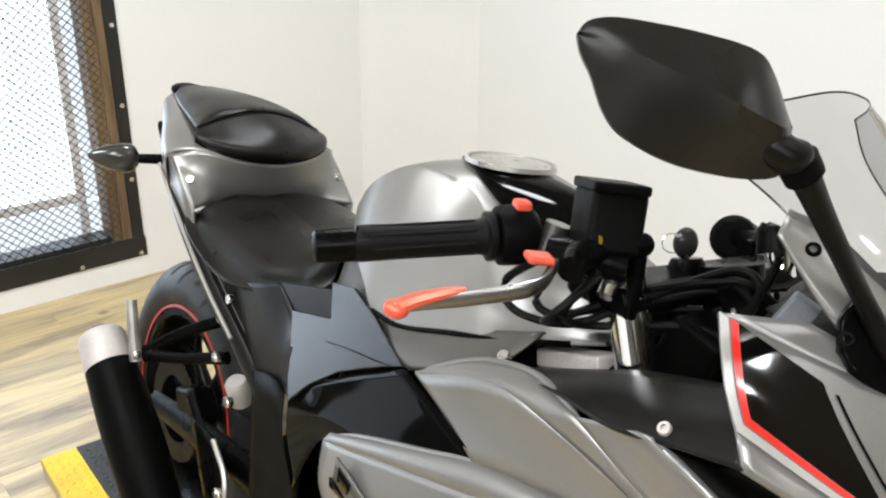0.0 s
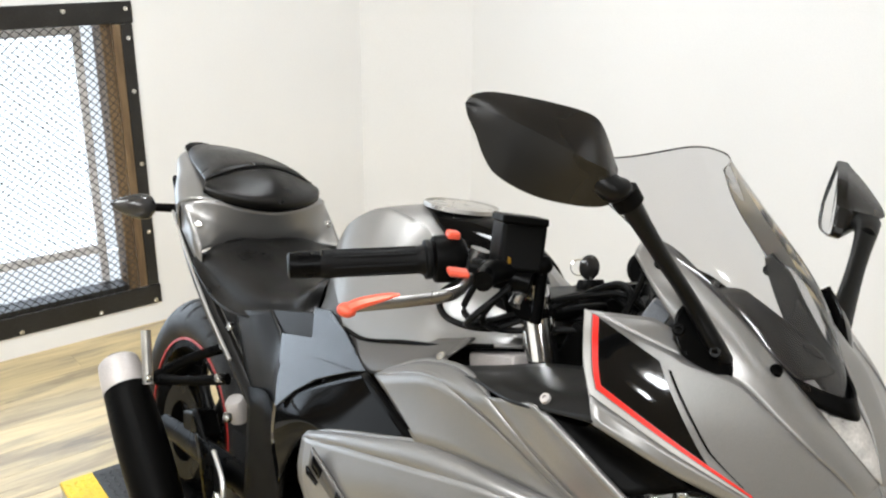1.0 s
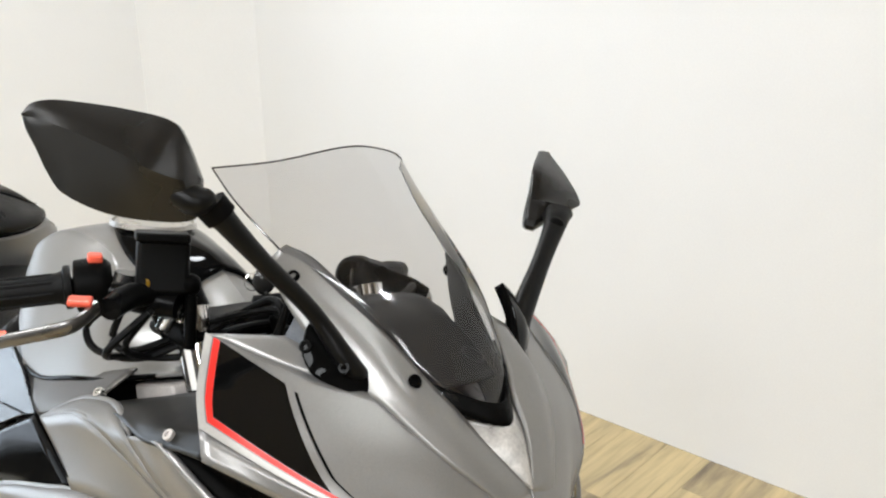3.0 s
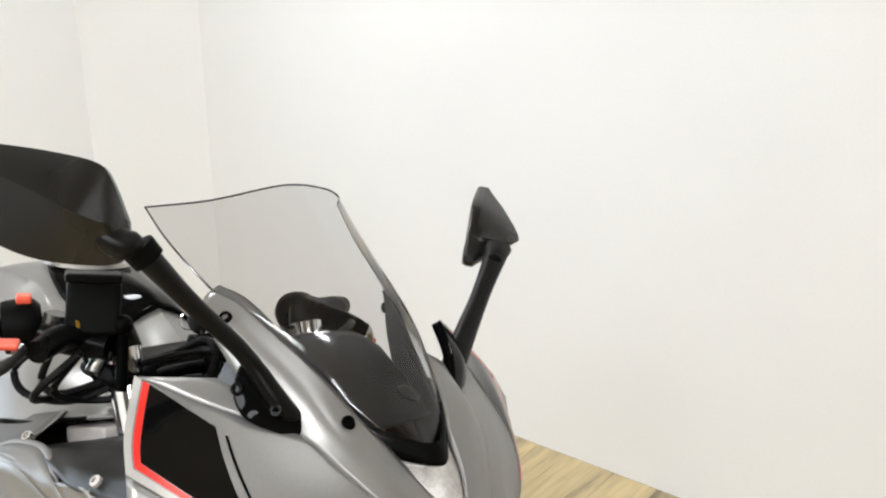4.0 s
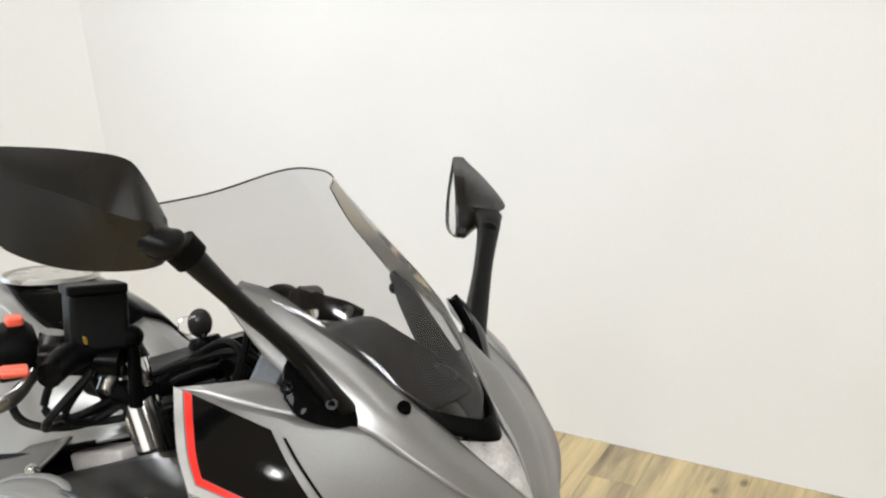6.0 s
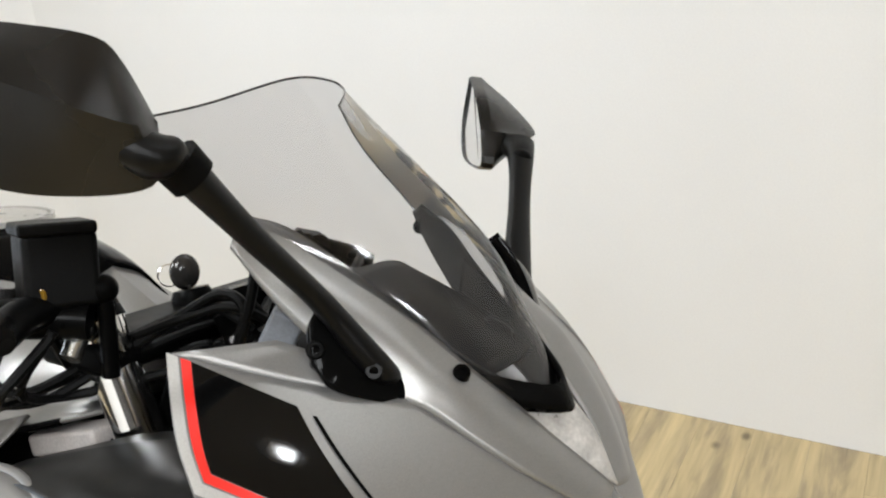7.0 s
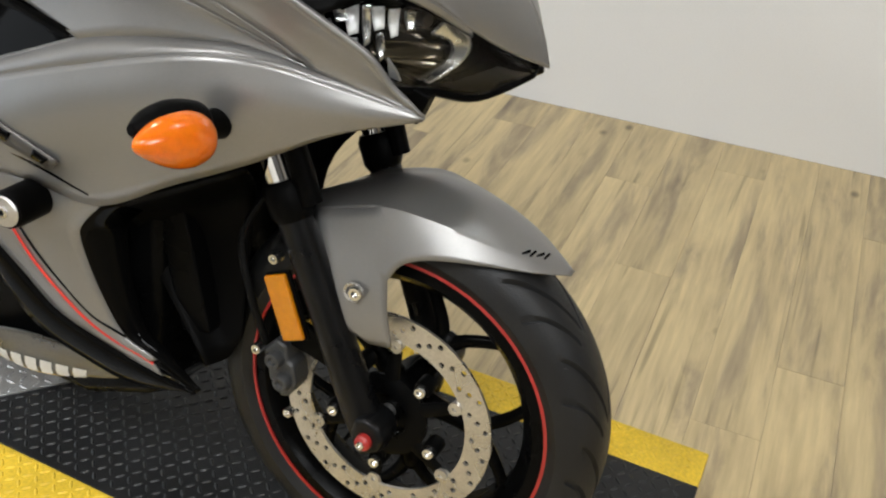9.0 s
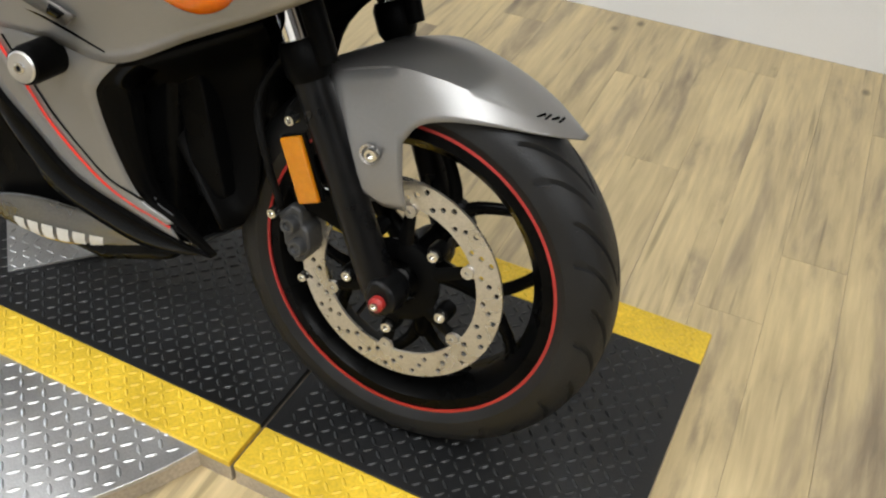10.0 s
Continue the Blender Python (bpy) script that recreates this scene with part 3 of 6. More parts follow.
def brake_disc(parent, centre, r_in, r_out, y, n_hole):
    """A drilled disc, with tabs and rivets to a black carrier."""
    cx, _, cz = centre
    bm = bmesh.new()
    edges = []

    def ring(x, z, r, n):
        vs = [bm.verts.new((x + r * math.sin(2 * math.pi * k / n), y, z + r * math.cos(2 * math.pi * k / n))) for k in range(n)]
        edges.extend(bm.edges.new((vs[k], vs[(k + 1) % n])) for k in range(n))

    ring(cx, cz, r_out, 120)
    ring(cx, cz, r_in, 90)
    for k in range(n_hole):
        for j in range(3):
            a = 2 * math.pi * (k + 0.3 * j) / n_hole
            r = r_in + (r_out - r_in) * (0.26 + 0.26 * j)
            ring(cx + r * math.sin(a), cz + r * math.cos(a), 0.0042, 8)
    bmesh.ops.triangle_fill(bm, use_beauty=True, use_dissolve=False, edges=edges)
    disc = part("brake_disc", bm, STEEL, parent, "drilled steel brake disc", smooth=False, solid=0.0045)
    part("disc_carrier", lathe([(0.034, 0.004), (0.052, 0.006), (0.064, 0.002), (0.064, -0.003), (0.052, -0.001), (0.034, -0.003)], (cx, y, cz), (0, -1, 0), 48, True), BLACKMETAL, disc, "black disc carrier")
    tab_r = r_in - 0.007
    for k in range(6):
        a = 2 * math.pi * k / 6 + 0.06
        s, c = math.sin(a), math.cos(a)
        part("tab", tube([(cx + (r_in + 0.006) * s, y, cz + (r_in + 0.006) * c), (cx + (r_in - 0.002) * s, y, cz + (r_in - 0.002) * c), (cx + tab_r * s, y, cz + tab_r * c), (cx + (tab_r - 0.009) * s, y, cz + (tab_r - 0.009) * c)], [0.013, 0.0115, 0.0105, 0.004], 10, 4, 0.22, side=(-c, 0, s)), STEEL, disc)
        part("carrier_arm", tube([(cx + 0.058 * s, y, cz + 0.058 * c), (cx + (tab_r - 0.008) * s, y, cz + (tab_r - 0.008) * c)], [0.012, 0.009], 10, 0, 0.35, side=(-c, 0, s)), BLACKMETAL, disc, "black carrier arm")
        part("rivet", lathe([(0.0035, 0.003), (0.0095, 0.003), (0.0095, -0.001), (0.0035, -0.001)], (cx + tab_r * s, y - 0.003, cz + tab_r * c), (0, -1, 0), 16, True), STEEL, disc, "bright ring rivet")
    for k in range(5):
        a = 2 * math.pi * k / 5 + 0.70
        part("carrier_lug", lathe([(0, 0.005), (0.011, 0.005), (0.013, 0.0), (0.013, -0.02), (0, -0.02)], (cx + 0.080 * math.sin(a), y - 0.001, cz + 0.080 * math.cos(a)), (0, -1, 0), 18), BLACKMETAL, disc)
        screw(disc, (cx + 0.080 * math.sin(a), y - 0.010, cz + 0.080 * math.cos(a)), (0, -1, 0), 0.0085, 0.004)
    return disc


FW = (-0.010, -0.012, 0.297)
front_wheel = wheel("front_wheel", FW, 0.299, 0.120, 0.2225, "black cast wheel with a red rim stripe", 0.83)
brake_disc(front_wheel, FW, 0.121, 0.159, -0.077, 21)
part("axle", lathe([(0, -0.122), (0.011, -0.122), (0.011, 0.122), (0, 0.122)], FW, (0, 1, 0), 20), ALU, front_wheel)
cap = part("axle_cap", lathe([(0, 0.001), (0.004, 0.001), (0.004, 0.0), (0.0085, 0.0), (0.0105, 0.003), (0.0115, 0.004), (0.0115, 0.012), (0, 0.012)], (FW[0] + 0.004, -0.156, FW[2] - 0.002), (0, 1, 0), 24), RIMRED, front_wheel, "red anodised axle cap")
screw(cap, (FW[0] + 0.004, -0.157, FW[2] - 0.002), (0, -1, 0), 0.006, 0.003)

# fork legs
for s in (-1, 1):
    fork = empty("fork_leg")
    fork.parent = bike
    top, bot = Vector((-0.330, s * 0.134, 0.99)), Vector((-0.016, s * 0.112, 0.285))
    d = (top - bot).normalized()
    leg = [bot - d * 0.02, bot + d * 0.04, bot + d * 0.16, bot + d * 0.325, bot + d * 0.345]
    part("outer_tube", tube(leg, [0.024, 0.026, 0.0245, 0.0245, 0.0245], 28, 3), FORKBLACK, fork, "black fork slider")
    part("dust_seal", tube([bot + d * 0.315, bot + d * 0.325, bot + d * 0.358, bot + d * 0.368], [0.0255, 0.030, 0.030, 0.025], 24, 0), PLASTIC, fork)
    part("stanchion", tube([bot + d * 0.35, top], 0.0205, 24, 0), CHROME, fork, "chromed inner fork tube")
    part("shroud", tube([bot + d * 0.335 + Vector((0.031, 0, 0.008)), bot + d * 0.40 + Vector((0.033, 0, 0.008)), bot + d * 0.50 + Vector((0.033, 0, 0.006))], [0.015, 0.016, 0.014], 14, 4), PLASTIC, fork, "black cable shroud")
    part("axle_clamp", prism([(-0.026, 0.276), (-0.030, 0.30), (-0.026, 0.322), (-0.010, 0.328), (0.010, 0.318), (0.020, 0.300), (0.016, 0.282), (-0.004, 0.270)], s * 0.090, s * 0.144), FORKBLACK, fork, bevel=0.008)
    part("cap", tube([top - d * 0.006, top + d * 0.018], [0.0225, 0.018], 18, 0), BLACKMETAL, fork)
    screw(fork, top + d * 0.02, d, 0.009, 0.005, BLACKMETAL)

# front mudguard
fen = empty("front_mudguard")
fen.parent = bike
fen["label"] = "grey front mudguard with side stays"
crown = [(-0.19, 0.556), (-0.102, 0.602), (-0.029, 0.621), (0.06, 0.611), (0.141, 0.578), (0.194, 0.553)]
CREASE = [(-0.135, 0.092, 0.578), (-0.045, 0.087, 0.604), (0.012, 0.077, 0.602), (0.080, 0.062, 0.588), (0.137, 0.041, 0.571), (0.194, 0.003, 0.5515)]
rows = [[(x, -y, z) for x, y, z in CREASE], [((a[0] + x) / 2, -a[1] * 0.55, (a[2] * 0.35 + z * 0.65)) for a, (x, z) in zip(CREASE, crown)], [(x, 0, z) for x, z in crown]]
rows += [[(x, -y, z) for x, y, z in r] for r in rows[1::-1]]
skins = [surf(rows, 8, 5)]
for s in (-1, 1):
    fold = [(-0.045, s * 0.088, 0.603), (-0.029, s * 0.099, 0.560), (-0.013, s * 0.109, 0.519), (-0.006, s * 0.113, 0.473), (0.004, s * 0.112, 0.427)]
    rear = [(-0.135, s * 0.093, 0.578), (-0.118, s * 0.108, 0.540), (-0.096, s * 0.117, 0.490), (-0.074, s * 0.119, 0.447), (-0.028, s * 0.113, 0.424)]
    edge = spline([(x, s * y, z) for x, y, z in CREASE], 8)[8:]
    arch = [(-0.013, s * 0.109, 0.519), (0.003, s * 0.103, 0.544), (0.040, s * 0.094, 0.558), (0.101, s * 0.073, 0.561), (0.153, s * 0.044, 0.556), (0.194, s * 0.006, 0.5495)]
    first, last = Vector(edge[0]), Vector(arch[0])
    joint = [first.lerp(last, k / 6) for k in range(7)] + along(fold[2:], 0, 1, 8)[1:]
    skins += [facet(edge, along(arch, 0, 1, len(edge) - 1), 0.0, s), facet(along(rear, 0, 1, 14), joint, 0.0, s, 8)]
    screw(fen, (-0.047, s * 0.125, 0.497), (0, s, 0), 0.010, 0.005)
    part("grommet", lathe([(0.010, 0), (0.0135, 0.001), (0.0135, -0.003), (0.010, -0.003)], (-0.053, s * 0.1225, 0.495), (0, s, 0), 20, True), ALU, fen, "pale metal washer")
part("shell", welded(*skins), PAINT, fen, "satin grey metallic shell with side skirts", solid=0.003, angle=34)
for k in range(4):
    part("lettering_bar", block((0.138 + 0.0075 * k, -0.0325 + 0.0062 * k, 0.5755 - 0.0020 * k), (0.0026, 0.013, 0.0026), (16, 15, (-32, -8)[k % 2])), GLOSS, fen, "black lettering bar", smooth=False)

# caliper, reflector and hose
cal = empty("brake_caliper")
cal.parent = bike
part("body", prism([(-0.192, 0.356), (-0.171, 0.378), (-0.154, 0.373), (-0.150, 0.349), (-0.141, 0.345), (-0.135, 0.316), (-0.147, 0.291), (-0.161, 0.288), (-0.167, 0.306), (-0.179, 0.309), (-0.183, 0.331)], -0.114, -0.062), CALIPER, cal, "grey cast caliper", bevel=0.005)
for x, z in ((-0.168, 0.349), (-0.154, 0.317)):
    part("piston_housing", lathe([(0, 0.005), (0.005, 0.005), (0.007, 0.010), (0.011, 0.010), (0.0135, 0.005), (0.0135, -0.005)], (x, -0.117, z), (0, -1, 0), 20), CALIPER, cal)
screw(cal, (-0.19, -0.128, 0.365), (0, -1, 0), 0.008, 0.006)
screw(cal, (-0.135, -0.128, 0.28), (0, -1, 0), 0.007, 0.006)
part("hanger", prism([(-0.185, 0.395), (-0.15, 0.41), (-0.10, 0.40), (-0.085, 0.35), (-0.12, 0.36), (-0.17, 0.37)], -0.1, -0.088), BLACKMETAL, cal, bevel=0.003)
refl = empty("side_reflector")
refl.parent = bike
part("lens", block((-0.1415, -0.141, 0.451), (0.034, 0.008, 0.094), (0, -22, 0)), REFLECTOR, refl, "amber rectangular reflector", smooth=False, bevel=0.003)
part("backing", block((-0.1405, -0.133, 0.451), (0.038, 0.007, 0.098), (0, -22, 0)), PLASTIC, refl, smooth=False, bevel=0.002)
screw(refl, (-0.163, -0.133, 0.515), (0, -1, 0), 0.008, 0.008)
part("brake_hose", tube([(-0.19, -0.11, 0.37), (-0.205, -0.125, 0.44), (-0.225, -0.12, 0.52), (-0.20, -0.10, 0.585), (-0.165, -0.09, 0.61), (-0.17, -0.07, 0.7)], 0.0058, 10, 6), GRIP, bike, "black rubber brake hose")

# ---- upper cowl ----
COWL = [[(-0.167, -0.218, 1.014), (-0.105, -0.175, 0.995), (-0.045, -0.115, 0.975), (-0.01, -0.075, 0.962), (0.025, -0.035, 0.935), (0.064, 0, 0.893)],
        [(-0.147, -0.235, 0.994), (-0.083, -0.195, 0.968), (-0.018, -0.145, 0.940), (0.025, -0.10, 0.918), (0.06, -0.05, 0.890), (0.09, 0, 0.862)],
        [(-0.127, -0.25, 0.974), (-0.06, -0.21, 0.945), (0.005, -0.157, 0.907), (0.042, -0.105, 0.878), (0.08, -0.05, 0.850), (0.107, 0, 0.832)],
        [(-0.105, -0.26, 0.952), (-0.04, -0.213, 0.918), (0.022, -0.155, 0.884), (0.052, -0.092, 0.845), (0.085, -0.045, 0.818), (0.118, 0, 0.800)]]
cowl = empty("upper_cowl")
cowl.parent = bike
cowl["label"] = "grey nose cowl with black and red graphics"
for side in (COWL, flip(COWL)):
    part("cowl_half", surf(side, 8, 6), PAINT, cowl, "satin grey metallic panel", solid=0.003)
    part("silver_line", decal(side, [(0.0, 0.0), (0.0, 3.0), (2.05, 3.0)], [(0.095, 0.04), (0.095, 2.70), (2.05, 2.90)], 0.0022, 36), SILVERLINE, cowl, "silver edge line")
    part("red_line", decal(side, [(0.115, 0.05), (0.115, 2.66), (2.05, 2.86)], [(0.20, 0.08), (0.20, 2.42), (2.05, 2.74)], 0.0026, 36), RED, cowl, "red pinstripe")
    part("black_graphic", decal(side, [(0.205, 0.08), (0.205, 2.40), (1.52, 2.62)], [(0.21, 0.08), (1.06, 0.42), (1.51, 2.58)], 0.0024, 36, 8), FILM, cowl, "gloss black graphic")
    part("thin_line", decal(side, [(1.17, 0.52), (1.575, 2.12), (1.95, 2.64)], [(1.205, 0.51), (1.615, 2.08), (1.97, 2.61)], 0.0024, 30), GLOSS, cowl, "thin black line")
    y = -1 if side is COWL else 1
    part("lower_flank", surf([side[3][:4], [(-0.089, y * 0.266, 0.930), (-0.035, y * 0.212, 0.898), (0.018, y * 0.155, 0.873), (0.052, y * 0.09, 0.838)]], 8, 3), PAINT, cowl, solid=0.003)
    high = [(-0.189, 0.116, 1.085), (-0.150, 0.104, 1.075), (-0.078, 0.083, 1.028), (-0.028, 0.060, 0.984), (-0.004, 0.042, 0.960), (0.030, 0.029, 0.932), (0.062, 0.005, 0.8985), (0.064, 0.002, 0.892)]
    low = [(-0.175, 0.148, 1.070), (-0.130, 0.145, 1.030), (-0.075, 0.125, 0.982), (-0.036, 0.1145, 0.9715), (-0.007, 0.1025, 0.9525), (0.026, 0.081, 0.927), (0.056, 0.050, 0.8985), (0.073, 0.031, 0.870)]
    swell, drop = (0.006, 0.008, 0.010, 0.010, 0.009, 0.006, 0.004, 0.000), (0.014, 0.014, 0.010, 0.004, 0, 0, 0, 0)
    arm = [high, [((a + d) / 2 + 0.45 * w, (b + e) / 2 + 0.6 * w, (c + f) / 2 + 0.65 * w) for (a, b, c), (d, e, f), w in zip(high, low, swell)], low]
    arm = [[(a, y * b, c - (f if y > 0 else 0)) for (a, b, c), f in zip(r, drop)] for r in arm]
    part("screen_arm", surf([r[2 if y > 0 else 0:] for r in arm], 6, 5), PAINT, cowl, "grey strip beside the screen", solid=0.004)
    shelf = [[(-0.165, y * 0.215, 1.0135), (-0.105, y * 0.173, 0.994), (-0.045, y * 0.113, 0.974)], [(-0.125, y * 0.16, 1.015), (-0.085, y * 0.135, 1.0), (-0.04, y * 0.1, 0.976)]]
    part("shelf", surf(shelf, 5, 4), PAINT, cowl, solid=0.003)
screw(cowl, (-0.150, -0.134, 1.064), (0.4, -0.75, 0.6), 0.0065, 0.005, GLOSS)
screw(cowl, (-0.0255, -0.0805, 0.9885), (0.4, -0.6, 0.7), 0.0065, 0.005, GLOSS)
part("duct_panel", surf([[(-0.002, -0.042, 0.952), (0.030, 0.0, 0.946), (-0.002, 0.042, 0.952)], [(0.030, -0.028, 0.930), (0.050, 0, 0.926), (0.030, 0.028, 0.930)], [(0.064, -0.003, 0.898), (0.068, 0, 0.896), (0.064, 0.003, 0.898)]], 6, 6),
     WEDGE, cowl, "pale silver wedge below the screen", solid=0.002)
part("screen_foot", surf([[(-0.03, -0.058, 0.982), (0.018, 0.0, 0.966), (-0.03, 0.058, 0.982)], [(-0.002, -0.04, 0.956), (0.028, 0, 0.946), (-0.002, 0.04, 0.956)]], 6, 3), PLASTIC, cowl, "black screen foot", solid=0.004)

# screen
scr = [[(-0.325, -0.118, 1.142), (-0.272, -0.072, 1.158), (-0.242, 0, 1.179), (-0.237, 0.052, 1.177), (-0.247, 0.090, 1.166), (-0.270, 0.114, 1.150)],
       [(-0.265, -0.128, 1.118), (-0.185, -0.078, 1.120), (-0.150, 0, 1.120), (-0.158, 0.055, 1.120), (-0.192, 0.094, 1.112), (-0.256, 0.136, 1.108)],
       [(-0.19, -0.132, 1.09), (-0.095, -0.084, 1.058), (-0.055, 0, 1.047), (-0.075, 0.055, 1.055), (-0.134, 0.086, 1.071), (-0.202, 0.142, 1.056)],
       [(-0.095, -0.098, 1.026), (-0.035, -0.06, 0.999), (-0.012, 0, 0.988), (-0.032, 0.050, 0.999), (-0.092, 0.087, 1.028), (-0.140, 0.110, 1.018)],
       [(-0.03, -0.062, 0.982), (0.0, -0.034, 0.965), (0.013, 0, 0.958), (0.0, 0.030, 0.965), (-0.03, 0.060, 0.982), (-0.050, 0.068, 0.980)]]
g = dense(scr, 8, 8)
screen = part("windscreen", sheet([r[:-8] for r in g]), SCREEN, bike, "clear lightly smoked windscreen")
# grazing reflection put into the tint here, with little gloss
part("turned_edge", sheet([r[-9:] for r in g]), LIPCLEAR, screen, "turned-in side of the screen, grey grazing look in its tint")
part("rim_edge", tube(g[0], 0.0011, 6, 0), SMOKE, screen, "dark polished edge")
for k in (0, -1):
    part("rim_edge", tube([r[k] for r in g], 0.0010, 6, 0), SMOKE, screen, "dark polished edge")

# instrument panel behind the screen
dash = empty("instrument_panel")
dash.parent = bike
part("housing", surf([[(-0.20, -0.09, 0.99), (-0.17, -0.055, 1.018), (-0.165, 0.0, 1.026), (-0.168, 0.060, 1.020), (-0.166, 0.104, 0.998)],
                      [(-0.14, -0.09, 0.975), (-0.10, -0.055, 1.000), (-0.09, 0, 1.008), (-0.10, 0.058, 1.000), (-0.128, 0.098, 0.982)],
                      [(-0.06, -0.08, 0.962), (-0.03, -0.05, 0.972), (-0.02, 0, 0.975), (-0.03, 0.05, 0.972), (-0.06, 0.08, 0.962)]], 6, 6), DASH, dash, "matt black dash shroud", solid=0.004)
part("meter", ball((-0.196, 0.0, 0.988), (0.022, 0.070, 0.036), (0, 25, 0)), DASH, dash, "black meter pod")
part("emblem_ring", lathe([(0.011, 0), (0.013, 0.001), (0.013, -0.001)], (-0.049, 0.029, 0.991), (0.35, 0.1, 0.9), 24, True), CALIPER, dash, "faint grey ring mark")
for y in (-1, 1):
    over = [(-0.108, y * 0.076, 1.030), (-0.080, y * 0.066, 1.014), (-0.018, y * 0.045, 0.979), (0.010, y * 0.022, 0.952)]
    under = [(-0.100, y * 0.050, 0.982), (-0.075, y * 0.045, 0.976), (-0.025, y * 0.020, 0.961), (0.010, y * 0.0, 0.944)]
    part("dash_skirt", surf([over, [tuple((a + b) / 2 - (0.004 if k == 2 else 0) for k, (a, b) in enumerate(zip(p, q))) for p, q in zip(over, under)], under], 6, 4), DASH, dash, "matt black skirt below the screen", solid=0.003)
outer, inner = [(-0.170, 0.104, 1.066), (-0.135, 0.096, 1.050), (-0.100, 0.084, 1.024), (-0.048, 0.067, 0.988)], [(-0.196, 0.136, 1.052), (-0.180, 0.124, 1.037), (-0.150, 0.098, 1.020), (-0.108, 0.068, 0.994)]
part("screen_liner", surf([outer, [tuple((a + b) / 2 for a, b in zip(p, q)) for p, q in zip(outer, inner)], inner], 6, 4), DASH, dash, "black inner liner along the screen", solid=0.003)
part("liner_lug", ball((-0.183, 0.126, 1.040), (0.007, 0.004, 0.007)), PLASTIC, dash, "black rubber lug")

# mirrors
MIR_TOP = [(-0.231, -0.363, 1.203), (-0.228, -0.358, 1.212), (-0.218, -0.345, 1.217), (-0.200, -0.325, 1.2175), (-0.177, -0.301, 1.216), (-0.154, -0.275, 1.211), (-0.141, -0.268, 1.199), (-0.122, -0.262, 1.167)]
MIR_LOW = [(-0.231, -0.363, 1.203), (-0.226, -0.362, 1.192), (-0.216, -0.358, 1.178), (-0.206, -0.351, 1.157), (-0.190, -0.344, 1.143), (-0.160, -0.318, 1.131), (-0.128, -0.280, 1.130), (-0.116, -0.266, 1.140), (-0.122, -0.262, 1.167)]
MIR_RIDGE = [(-0.231, -0.363, 1.203), (-0.191, -0.345, 1.197), (-0.148, -0.321, 1.184), (-0.124, -0.311, 1.176), (-0.112, -0.288, 1.168), (-0.122, -0.262, 1.167)]
MIR_AXIS = Vector((0.694, -0.691, 0.202))
MIRRORS = {-1: ((0, 0, 0), (-0.114, -0.250, 1.140), (-0.066, -0.129, 1.002)), 1: ((-0.046, 0.028, -0.040), (-0.158, 0.298, 1.092), (-0.088, 0.150, 0.990))}
